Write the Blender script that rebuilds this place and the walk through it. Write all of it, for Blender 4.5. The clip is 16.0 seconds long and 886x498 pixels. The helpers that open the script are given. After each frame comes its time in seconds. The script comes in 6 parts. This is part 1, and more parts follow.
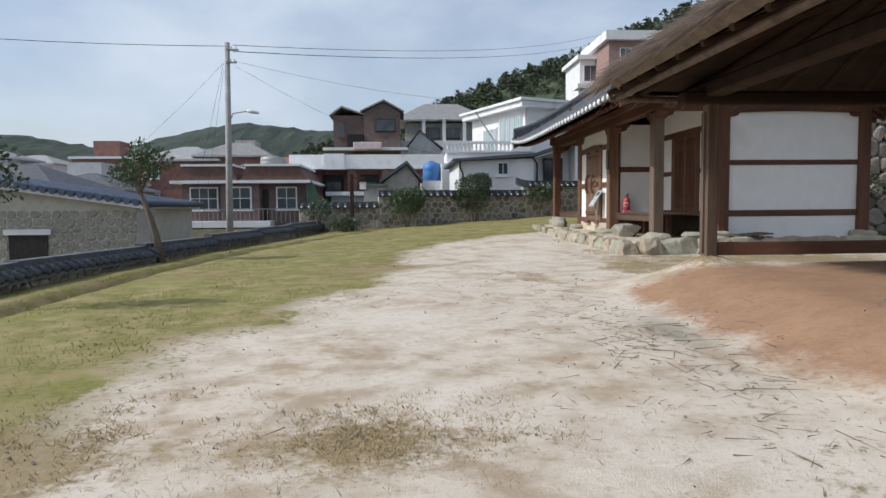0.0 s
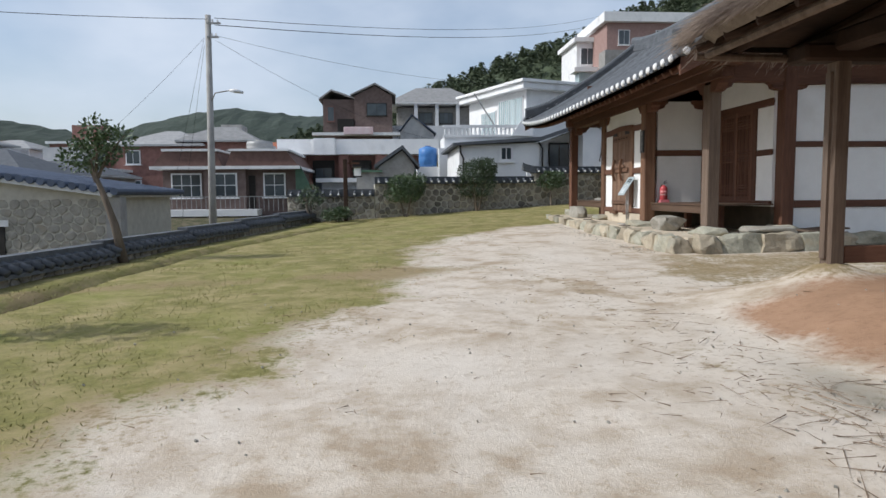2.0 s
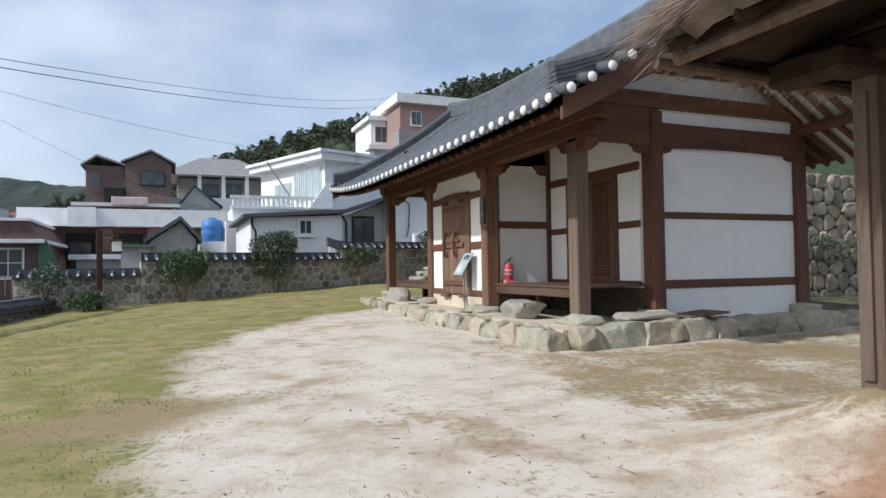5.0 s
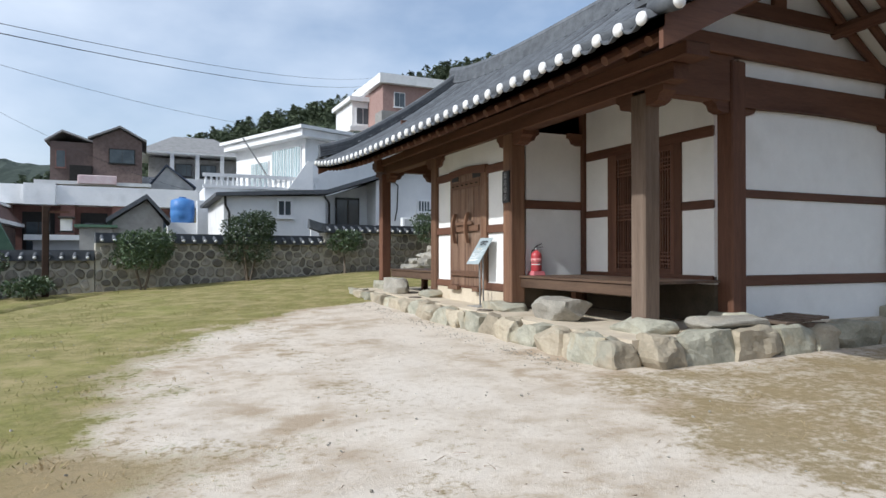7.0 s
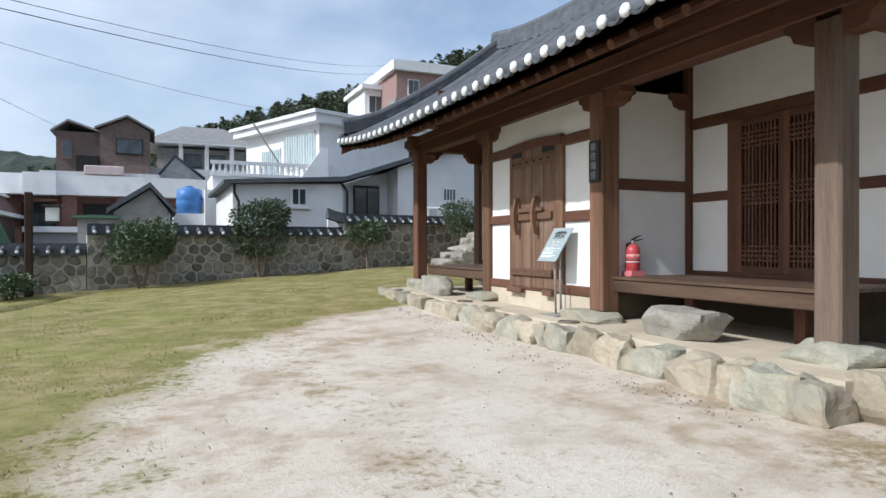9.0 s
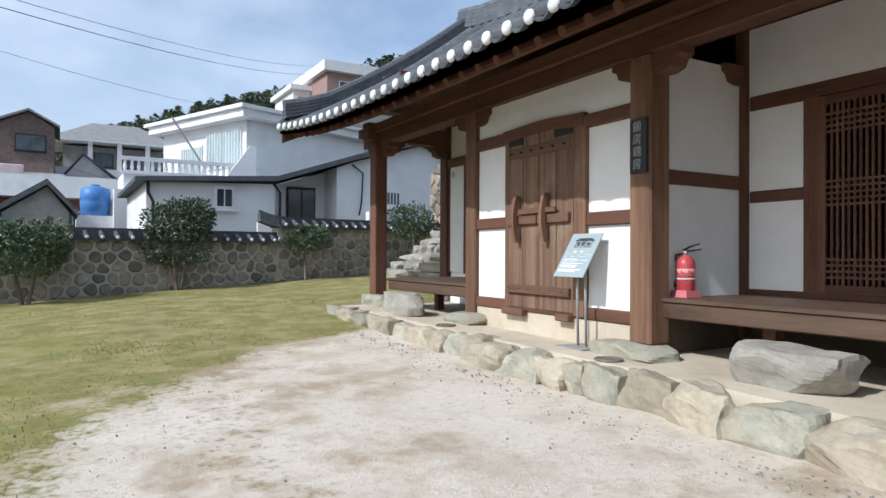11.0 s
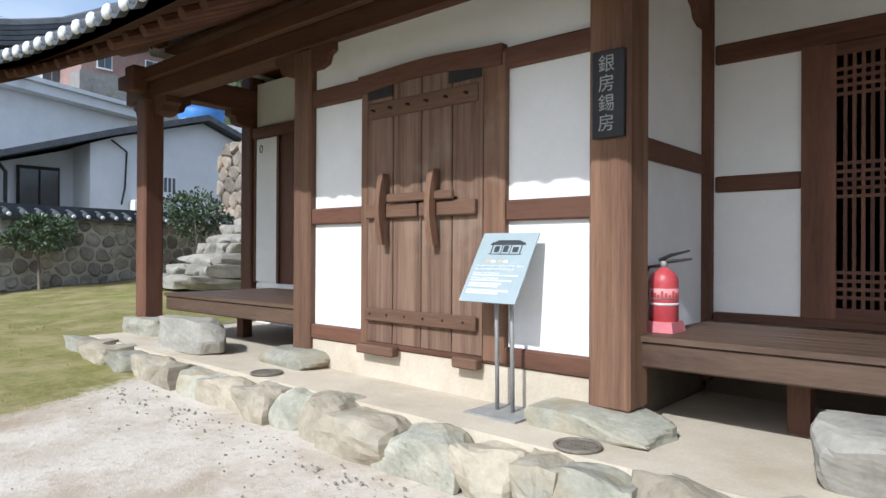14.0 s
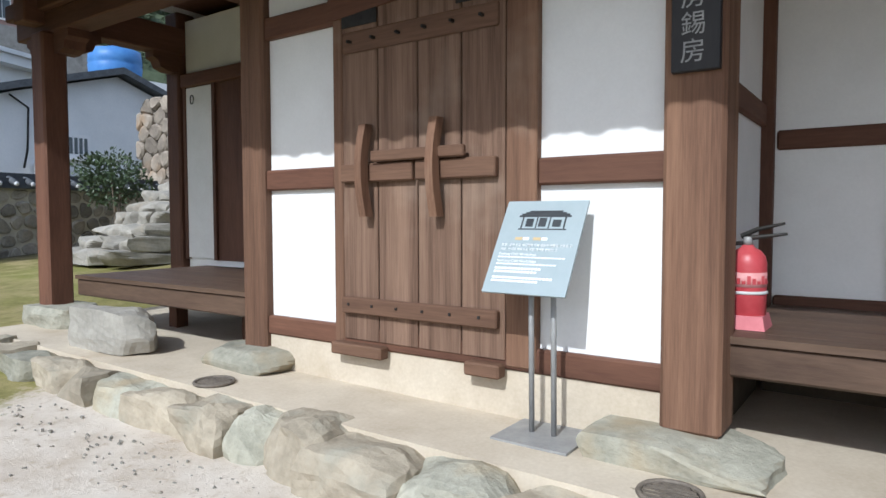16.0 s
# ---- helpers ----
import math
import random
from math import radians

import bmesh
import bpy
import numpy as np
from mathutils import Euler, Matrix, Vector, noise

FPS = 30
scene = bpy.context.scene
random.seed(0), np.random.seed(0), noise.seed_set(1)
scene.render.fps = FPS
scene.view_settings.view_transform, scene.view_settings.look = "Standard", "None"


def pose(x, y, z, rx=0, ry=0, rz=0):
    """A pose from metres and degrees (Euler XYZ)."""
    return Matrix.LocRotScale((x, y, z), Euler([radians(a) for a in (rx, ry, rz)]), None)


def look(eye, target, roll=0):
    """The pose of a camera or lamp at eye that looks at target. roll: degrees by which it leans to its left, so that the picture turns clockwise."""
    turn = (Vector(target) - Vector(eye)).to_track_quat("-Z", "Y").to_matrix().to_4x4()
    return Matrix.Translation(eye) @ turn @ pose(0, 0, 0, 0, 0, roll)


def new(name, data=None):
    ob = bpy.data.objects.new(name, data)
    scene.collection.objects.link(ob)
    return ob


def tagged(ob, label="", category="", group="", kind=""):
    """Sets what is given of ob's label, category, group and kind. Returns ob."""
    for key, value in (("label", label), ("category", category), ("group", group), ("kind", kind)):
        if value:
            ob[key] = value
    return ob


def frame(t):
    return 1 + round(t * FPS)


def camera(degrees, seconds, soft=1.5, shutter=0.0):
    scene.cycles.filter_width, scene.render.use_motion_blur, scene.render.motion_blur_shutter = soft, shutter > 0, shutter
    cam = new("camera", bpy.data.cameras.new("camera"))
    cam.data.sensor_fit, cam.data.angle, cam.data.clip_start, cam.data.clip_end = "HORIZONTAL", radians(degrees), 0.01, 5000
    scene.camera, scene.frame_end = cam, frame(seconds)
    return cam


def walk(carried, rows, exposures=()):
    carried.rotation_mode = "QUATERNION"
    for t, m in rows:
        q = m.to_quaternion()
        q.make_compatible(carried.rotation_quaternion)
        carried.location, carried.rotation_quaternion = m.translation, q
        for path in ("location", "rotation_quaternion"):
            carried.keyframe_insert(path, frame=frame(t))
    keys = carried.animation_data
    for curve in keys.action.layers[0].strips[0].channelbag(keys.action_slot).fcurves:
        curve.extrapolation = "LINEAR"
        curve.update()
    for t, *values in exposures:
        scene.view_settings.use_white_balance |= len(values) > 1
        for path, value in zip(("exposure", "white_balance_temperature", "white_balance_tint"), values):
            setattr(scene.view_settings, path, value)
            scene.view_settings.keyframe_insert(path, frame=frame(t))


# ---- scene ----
cam = camera(68.4, 16.0)
PATH = [
    (0, (0.089, -7.754, 1.245), (0.217, -5.762, 1.117), -0.5),
    (0.5, (0.072, -7.144, 1.263), (0.304, -5.162, 1.127), -0.6),
    (1, (-0.053, -6.602, 1.281), (0.19, -4.621, 1.145), -0.5),
    (1.5, (-0.195, -6.037, 1.289), (-0.024, -4.052, 1.117), -0.5),
    (2, (-0.257, -5.452, 1.306), (-0.098, -3.466, 1.137), -0.5),
    (2.5, (-0.288, -4.893, 1.272), (-0.054, -2.913, 1.108), -0.8),
    (3, (-0.294, -4.325, 1.251), (0.093, -2.369, 1.09), -0.3),
    (3.5, (-0.237, -3.707, 1.299), (0.325, -1.788, 1.242), -1.0),
    (4, (-0.209, -3.111, 1.335), (0.493, -1.239, 1.358), -1.0),
    (4.5, (-0.124, -2.512, 1.373), (0.625, -0.658, 1.43), -1.0),
    (7, (0.354, 0.471, 1.394), (1.19, 2.288, 1.411), 0.0),
    (7.5, (0.379, 1.061, 1.409), (1.164, 2.9, 1.386), -0.1),
    (8, (0.465, 1.71, 1.39), (1.246, 3.551, 1.37), 0.0),
    (8.5, (0.582, 2.334, 1.415), (1.373, 4.171, 1.404), -0.1),
    (11, (0.993, 5.214, 1.453), (2.002, 6.94, 1.47), 0.3),
    (11.5, (1.173, 5.753, 1.479), (2.28, 7.419, 1.52), -0.1),
    (12, (1.347, 6.21, 1.465), (2.554, 7.804, 1.488), -0.1),
    (12.5, (1.495, 6.628, 1.471), (2.811, 8.134, 1.518), 0.3),
    (13, (1.749, 7.036, 1.495), (3.088, 8.521, 1.547), 0.2),
    (13.5, (1.896, 7.466, 1.534), (3.311, 8.878, 1.54), 0.0),
    (14, (2.132, 7.788, 1.556), (3.644, 9.097, 1.562), 0.3),
    (14.5, (2.307, 8.081, 1.555), (3.848, 9.356, 1.549), -0.2),
    (15, (2.41, 8.374, 1.6), (4.02, 9.556, 1.502), -0.2),
    (15.5, (2.491, 8.612, 1.582), (4.121, 9.767, 1.48), 0.3),
    (16, (2.692, 8.82, 1.603), (4.33, 9.963, 1.502), -0.1),
]
walk(cam, [(t, look(eye, target, roll)) for t, eye, target, roll in PATH],
     [(0, -0.12, 6250, 9), (3.0, -0.12, 6150, 9), (4.5, 0.0, 6100, 9), (7.5, 0.12, 6050, 8), (11, 0.16, 5900, 8), (12.5, 0.38, 5800, 8), (14.5, 0.26, 5770, 8), (16, 0.14, 5750, 8)])

# ---- light ----
SUN_AZ, SUN_EL = radians(97.5), radians(40.0)   # the sun stands over the open side of the yard
world = bpy.data.worlds.new("sky")
scene.world = world
world.use_nodes = True
wt = world.node_tree
sky = wt.nodes.new("ShaderNodeTexSky")
sky.sky_type, sky.sun_disc = "NISHITA", False
sky.sun_elevation, sky.sun_rotation = SUN_EL, -SUN_AZ
sky.air_density, sky.dust_density = 1.0, 2.5
wc = wt.nodes.new("ShaderNodeTexCoord")
wm = wt.nodes.new("ShaderNodeMapping")
wm.inputs["Scale"].default_value = (1.1, 1.1, 2.3)
wn = wt.nodes.new("ShaderNodeTexNoise")
wn.inputs["Scale"].default_value, wn.inputs["Detail"].default_value, wn.inputs["Roughness"].default_value = 1.9, 6, 0.5
wr = wt.nodes.new("ShaderNodeValToRGB")
wr.color_ramp.elements[0].color = (0.16, 0.16, 0.16, 1)
wr.color_ramp.elements[0].position, wr.color_ramp.elements[1].position = 0.4, 0.72
wx = wt.nodes.new("ShaderNodeMix")
wx.data_type = "RGBA"
wx.inputs["B"].default_value = (5.3, 5.7, 6.4, 1)
wb = wt.nodes["Background"]
wb.inputs["Strength"].default_value = 0.15
wt.links.new(wc.outputs["Generated"], wm.inputs["Vector"])
wt.links.new(wm.outputs["Vector"], wn.inputs["Vector"])
wt.links.new(wn.outputs["Fac"], wr.inputs["Fac"])
wt.links.new(wr.outputs["Color"], wx.inputs["Factor"])
wt.links.new(sky.outputs["Color"], wx.inputs["A"])
wt.links.new(wx.outputs["Result"], wb.inputs["Color"])
sun_data = bpy.data.lights.new("sun", "SUN")
sun_data.energy, sun_data.angle, sun_data.color = 3.6, radians(0.6), (1.0, 0.97, 0.92)
sun = new("sun", sun_data)
sx, sy, sz = math.cos(SUN_EL) * -math.sin(SUN_AZ), math.cos(SUN_EL) * math.cos(SUN_AZ), math.sin(SUN_EL)
sun.matrix_world = look((sx * 60, sy * 60, sz * 60), (0, 0, 0))


# ---- materials ----
def mat(name, c1, c2, scale=6.0, rough=0.85, bump=0.3, stretch=(1, 1, 1), fine=40.0, metal=0.0, vary=0.15, dist=0.01, dirt=None, spec=0.3):
    """Two-scale noise between two colours, with grain, relief and a little change from piece to piece."""
    m = bpy.data.materials.new(name)
    m.use_nodes = True
    t = m.node_tree
    b = t.nodes["Principled BSDF"]
    tc = t.nodes.new("ShaderNodeTexCoord")
    mp = t.nodes.new("ShaderNodeMapping")
    mp.inputs["Scale"].default_value = stretch
    t.links.new(tc.outputs["Object"], mp.inputs["Vector"])
    info = t.nodes.new("ShaderNodeObjectInfo")
    n1, n2 = t.nodes.new("ShaderNodeTexNoise"), t.nodes.new("ShaderNodeTexNoise")
    for n, s, d in ((n1, scale, 5), (n2, fine, 4)):
        n.noise_dimensions = "4D"
        n.inputs["Scale"].default_value, n.inputs["Detail"].default_value, n.inputs["Roughness"].default_value = s, d, 0.62
        t.links.new(mp.outputs["Vector"], n.inputs["Vector"])
        t.links.new(info.outputs["Random"], n.inputs["W"])
    add = t.nodes.new("ShaderNodeMath")
    add.operation = "MULTIPLY_ADD"
    add.inputs[1].default_value = 0.45
    t.links.new(n2.outputs["Fac"], add.inputs[0])
    t.links.new(n1.outputs["Fac"], add.inputs[2])
    rmp = t.nodes.new("ShaderNodeMapRange")
    rmp.inputs["From Min"].default_value, rmp.inputs["From Max"].default_value = 0.45, 1.0
    t.links.new(add.outputs["Value"], rmp.inputs["Value"])
    mx = t.nodes.new("ShaderNodeMix")
    mx.data_type = "RGBA"
    mx.inputs["A"].default_value, mx.inputs["B"].default_value = (*c1, 1), (*c2, 1)
    t.links.new(rmp.outputs["Result"], mx.inputs["Factor"])
    col = mx.outputs["Result"]
    if dirt:
        n3 = t.nodes.new("ShaderNodeTexNoise")
        n3.inputs["Scale"].default_value, n3.inputs["Detail"].default_value = dirt[1], 6
        t.links.new(tc.outputs["Object"], n3.inputs["Vector"])
        r3 = t.nodes.new("ShaderNodeMapRange")
        r3.inputs["From Min"].default_value, r3.inputs["From Max"].default_value = dirt[2], dirt[2] + 0.14
        r3.inputs["To Max"].default_value = dirt[3]
        t.links.new(n3.outputs["Fac"], r3.inputs["Value"])
        m3 = t.nodes.new("ShaderNodeMix")
        m3.data_type = "RGBA"
        m3.inputs["B"].default_value = (*dirt[0], 1)
        t.links.new(r3.outputs["Result"], m3.inputs["Factor"])
        t.links.new(col, m3.inputs["A"])
        col = m3.outputs["Result"]
    hsv = t.nodes.new("ShaderNodeHueSaturation")
    vr = t.nodes.new("ShaderNodeMapRange")
    vr.inputs["To Min"].default_value, vr.inputs["To Max"].default_value = 1 - vary, 1 + vary
    t.links.new(info.outputs["Random"], vr.inputs["Value"])
    t.links.new(vr.outputs["Result"], hsv.inputs["Value"])
    t.links.new(col, hsv.inputs["Color"])
    t.links.new(hsv.outputs["Color"], b.inputs["Base Color"])
    b.inputs["Roughness"].default_value, b.inputs["Metallic"].default_value = rough, metal
    b.inputs["Specular IOR Level"].default_value = spec
    if bump:
        bp = t.nodes.new("ShaderNodeBump")
        bp.inputs["Strength"].default_value, bp.inputs["Distance"].default_value = bump, dist
        t.links.new(add.outputs["Value"], bp.inputs["Height"])
        t.links.new(bp.outputs["Normal"], b.inputs["Normal"])
    return m


WOOD = mat("old_wood", (0.066, 0.028, 0.018), (0.172, 0.083, 0.051), 5, 0.7, 0.35, (1, 1, 0.12), 55, vary=0.2)
WOOD_H = mat("old_wood_long", (0.066, 0.028, 0.018), (0.172, 0.083, 0.051), 5, 0.7, 0.35, (1, 0.12, 1), 55, vary=0.2)
WOOD_X = mat("old_wood_cross", (0.066, 0.028, 0.018), (0.172, 0.083, 0.051), 5, 0.7, 0.35, (0.12, 1, 1), 55, vary=0.2)
WOOD_GREY = mat("weathered_wood", (0.06, 0.038, 0.027), (0.2, 0.15, 0.115), 4, 0.8, 0.5, (1.6, 1.6, 0.1), 60, vary=0.12)
WOOD_OLD = mat("sun_bleached_wood", (0.075, 0.037, 0.023), (0.24, 0.135, 0.083), 4, 0.75, 0.7, (3, 3, 0.12), 40, vary=0.14, dirt=((0.36, 0.28, 0.21), 1.6, 0.6, 0.35))
DOOR_WOOD = mat("weathered_door_plank", (0.058, 0.03, 0.019), (0.24, 0.152, 0.104), 3.2, 0.8, 0.9, (5, 5, 0.14), 30, vary=0.22, dirt=((0.34, 0.27, 0.21), 1.3, 0.52, 0.4))
WOOD_H_OLD = mat("sun_bleached_wood_long", (0.07, 0.036, 0.023), (0.21, 0.12, 0.075), 4, 0.75, 0.5, (1.3, 0.09, 1.3), 50, vary=0.14)
PAPER = mat("door_paper", (0.68, 0.67, 0.64), (0.8, 0.79, 0.77), 3, 0.9, 0.05, fine=40, vary=0.03)
STRAW = mat("loose_straw", (0.1, 0.075, 0.062), (0.34, 0.275, 0.225), 9, 0.9, 0.0, fine=60, vary=0.1)
KNOT = mat("pale_knot", (0.14, 0.085, 0.045), (0.25, 0.165, 0.09), 30, 0.7, 0.3, vary=0.0)
MARU = mat("floor_wood", (0.045, 0.026, 0.018), (0.14, 0.09, 0.06), 5, 0.55, 0.4, (1, 0.15, 1), 55, vary=0.15)
PLASTER = mat("white_plaster", (0.74, 0.74, 0.73), (0.84, 0.84, 0.83), 2.5, 0.9, 0.12, fine=60, vary=0.02, dirt=((0.6, 0.58, 0.53), 1.1, 0.6, 0.35))
TILE = mat("grey_roof_tile", (0.045, 0.05, 0.058), (0.125, 0.135, 0.15), 5, 0.75, 0.3, vary=0.25, fine=30, spec=0.4)
LIME = mat("lime_plug", (0.6, 0.6, 0.6), (0.82, 0.82, 0.82), 9, 0.9, 0.2, vary=0.06)
STONE_G = mat("green_grey_stone", (0.22, 0.218, 0.172), (0.45, 0.43, 0.35), 6, 0.92, 1.0, fine=30, vary=0.22, dist=0.02, dirt=((0.33, 0.26, 0.16), 2.2, 0.53, 0.7))
STONE_W = mat("wall_stone", (0.13, 0.12, 0.105), (0.37, 0.34, 0.29), 4, 0.9, 0.6, fine=25, vary=0.38, dist=0.02, dirt=((0.24, 0.2, 0.15), 2.5, 0.58, 0.5))
MORTAR = mat("lime_mortar", (0.4, 0.37, 0.31), (0.58, 0.55, 0.47), 4, 0.95, 0.5, fine=45, vary=0.0)
EARTH = mat("packed_earth", (0.42, 0.35, 0.26), (0.62, 0.55, 0.44), 2.2, 0.95, 0.3, fine=50, vary=0.0, dirt=((0.38, 0.3, 0.2), 1.4, 0.56, 0.5))
STONE_T = mat("tan_stone", (0.24, 0.207, 0.152), (0.46, 0.4, 0.305), 5, 0.9, 1.0, fine=22, vary=0.2, dist=0.02, dirt=((0.3, 0.31, 0.26), 2.2, 0.53, 0.6))
STONE_S = mat("pale_step_stone", (0.19, 0.18, 0.155), (0.4, 0.375, 0.325), 3, 0.9, 0.6, fine=25, vary=0.14, dist=0.015, dirt=((0.3, 0.25, 0.18), 2.0, 0.56, 0.5))
STONE_R = mat("terrace_stone", (0.13, 0.11, 0.09), (0.36, 0.31, 0.25), 2.5, 0.9, 0.7, fine=18, vary=0.3, dist=0.03, dirt=((0.3, 0.2, 0.12), 1.5, 0.55, 0.6))
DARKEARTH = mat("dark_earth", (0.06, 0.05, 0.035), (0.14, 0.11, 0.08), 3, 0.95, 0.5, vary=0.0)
SIGN = mat("sign_panel", (0.3, 0.36, 0.38), (0.36, 0.42, 0.44), 3, 0.45, 0.02, fine=20, vary=0.0)
BLACK = mat("black_lacquer", (0.012, 0.012, 0.014), (0.035, 0.033, 0.033), 6, 0.5, 0.2, (1, 1, 0.2), vary=0.0)
CHALKGREY = mat("worn_white_paint", (0.45, 0.45, 0.44), (0.65, 0.65, 0.64), 20, 0.8, 0.1, vary=0.0)
PINK = mat("faded_pink_plastic", (0.5, 0.14, 0.16), (0.6, 0.2, 0.22), 5, 0.5, 0.03, vary=0.0)
PINKWHITE = mat("faded_label", (0.55, 0.22, 0.22), (0.68, 0.36, 0.35), 12, 0.5, 0.0, vary=0.0)
QUILT = mat("pale_pink_cloth", (0.6, 0.4, 0.42), (0.75, 0.68, 0.68), 0.8, 0.9, 0.2, fine=6, vary=0.0)
DRYGRASS = mat("dry_grass_blade", (0.24, 0.18, 0.09), (0.44, 0.34, 0.19), 3, 0.8, 0.0, fine=40, vary=0.0)
CARVED = mat("carved_grey", (0.22, 0.22, 0.22), (0.4, 0.4, 0.39), 20, 0.8, 0.1, vary=0.0)
TWIG = mat("dry_twig", (0.13, 0.092, 0.062), (0.27, 0.2, 0.14), 9, 0.9, 0.0)
GRASS = mat("lawn_blade", (0.17, 0.162, 0.055), (0.31, 0.28, 0.105), 1.5, 0.7, 0.0, fine=30, vary=0.0)
# near-black wood: roof shade put into the shed timbers' colour; also the dark lamp post
SHADE_DARK_WOOD = mat("shade_dark_wood", (0.018, 0.01, 0.007), (0.06, 0.034, 0.022), 5, 0.85, 0.4, (0.15, 1, 1), 50, vary=0.2)
WOODS = mat("pine_needles", (0.035, 0.05, 0.028), (0.1, 0.125, 0.07), 0.4, 0.8, 0.0, fine=3, vary=0.0)
FAR_WOODS = mat("distant_woods", (0.03, 0.042, 0.034), (0.062, 0.08, 0.065), 0.05, 0.95, 0.9, fine=0.35, vary=0.0, dist=2.0)
THATCH = mat("grey_thatch", (0.08, 0.062, 0.048), (0.24, 0.2, 0.16), 4, 0.95, 0.8, fine=70, vary=0.25, dist=0.02)
LEAF = mat("dark_leaf", (0.026, 0.046, 0.018), (0.085, 0.13, 0.055), 7, 0.5, 0.0, vary=0.3, spec=0.5)
BARK = mat("grey_bark", (0.09, 0.07, 0.055), (0.22, 0.18, 0.14), 8, 0.95, 0.6, (1, 1, 0.3), 50)
BRICK = mat("red_brick", (0.17, 0.085, 0.07), (0.3, 0.165, 0.14), 3, 0.9, 0.3, fine=30, vary=0.12)
BRICK_DK = mat("dark_brick", (0.1, 0.072, 0.065), (0.2, 0.15, 0.135), 3, 0.9, 0.3, fine=30, vary=0.12)
WHITEWASH = mat("white_house_paint", (0.66, 0.67, 0.68), (0.8, 0.8, 0.8), 1.2, 0.85, 0.1, fine=20, vary=0.03, dirt=((0.42, 0.42, 0.42), 0.7, 0.58, 0.4))
GREYWASH = mat("grey_house_paint", (0.34, 0.35, 0.36), (0.5, 0.5, 0.5), 1.2, 0.85, 0.1, fine=20, vary=0.1, dirt=((0.2, 0.2, 0.2), 0.6, 0.55, 0.5))
CONCRETE = mat("concrete", (0.24, 0.23, 0.22), (0.4, 0.39, 0.37), 2, 0.9, 0.3, fine=35, vary=0.15, dirt=((0.16, 0.15, 0.14), 1.0, 0.55, 0.5))
ROOF_BROWN = mat("brown_roof", (0.09, 0.055, 0.046), (0.17, 0.1, 0.085), 3, 0.8, 0.2, fine=25)
ROOF_BLUE = mat("blue_roof", (0.05, 0.065, 0.1), (0.1, 0.125, 0.18), 3, 0.6, 0.2, fine=25)
ROOF_GREEN = mat("green_roof", (0.06, 0.12, 0.08), (0.12, 0.2, 0.14), 3, 0.7, 0.2, fine=25)
ROOF_ORANGE = mat("orange_roof", (0.3, 0.1, 0.05), (0.42, 0.16, 0.09), 3, 0.8, 0.2, fine=25)
BRICK_PINK = mat("pink_brick", (0.27, 0.17, 0.15), (0.38, 0.26, 0.235), 3, 0.9, 0.2, fine=30, vary=0.05)
PALEGLASS = mat("pale_glass", (0.3, 0.4, 0.42), (0.45, 0.55, 0.57), 1, 0.15, 0.0, vary=0.1, spec=0.6)
ROOF_GREY = mat("grey_flat_roof", (0.2, 0.2, 0.2), (0.34, 0.34, 0.34), 2, 0.85, 0.2, fine=25, vary=0.2)
GLASS = mat("window_glass", (0.03, 0.04, 0.05), (0.08, 0.1, 0.11), 1, 0.12, 0.0, vary=0.3, spec=0.6)
BLUE = mat("blue_plastic", (0.05, 0.16, 0.42), (0.09, 0.24, 0.52), 3, 0.45, 0.05, vary=0.05)
STEEL = mat("grey_steel", (0.24, 0.24, 0.24), (0.36, 0.36, 0.35), 8, 0.5, 0.1, metal=0.2, vary=0.03)
DARK = mat("dark_iron", (0.02, 0.02, 0.02), (0.05, 0.045, 0.04), 8, 0.6, 0.2, metal=0.5)
RED = mat("red_paint", (0.42, 0.045, 0.055), (0.52, 0.085, 0.095), 5, 0.42, 0.03, vary=0.0, spec=0.5)


# ---- helpers of this scene ----
def thing(name, at=(0, 0, 0), label="", category="", group="", kind=""):
    ob = new(name)
    ob.location = at
    ob.empty_display_size = 0.1
    return tagged(ob, label, category, group, kind)


def root_at(ob):
    return Vector((0, 0, 0)) if ob.parent else Vector(ob.location)


def part(name, bm, material, parent=None, label="", smooth=False):
    """Link a bmesh, built in world places, as one mesh object under a thing or a part."""
    me = bpy.data.meshes.new(name)
    bmesh.ops.recalc_face_normals(bm, faces=bm.faces)
    bm.to_mesh(me)
    bm.free()
    if smooth:
        for p in me.polygons:
            p.use_smooth = True
    me.materials.append(material)
    ob = new(name, me)
    if parent is not None:
        ob.parent = parent
        ob.matrix_parent_inverse = Matrix.Translation(-root_at(parent))
    if label:
        ob["label"] = label
    return ob


def box(bm, x0, x1, y0, y1, z0, z1, wob=0.0):
    vs = [bm.verts.new((x + random.uniform(-wob, wob), y + random.uniform(-wob, wob), z + random.uniform(-wob, wob)))
          for x in (x0, x1) for y in (y0, y1) for z in (z0, z1)]
    for f in ((0, 1, 3, 2), (4, 6, 7, 5), (0, 4, 5, 1), (2, 3, 7, 6), (0, 2, 6, 4), (1, 5, 7, 3)):
        bm.faces.new([vs[i] for i in f])
    return vs


def boxed(name, b, material, parent=None, label="", bevel=0.0, wob=0.0):
    bm = bmesh.new()
    box(bm, *b, wob)
    if bevel:
        bmesh.ops.bevel(bm, geom=bm.edges[:], offset=bevel, segments=1, affect="EDGES")
    return part(name, bm, material, parent, label)


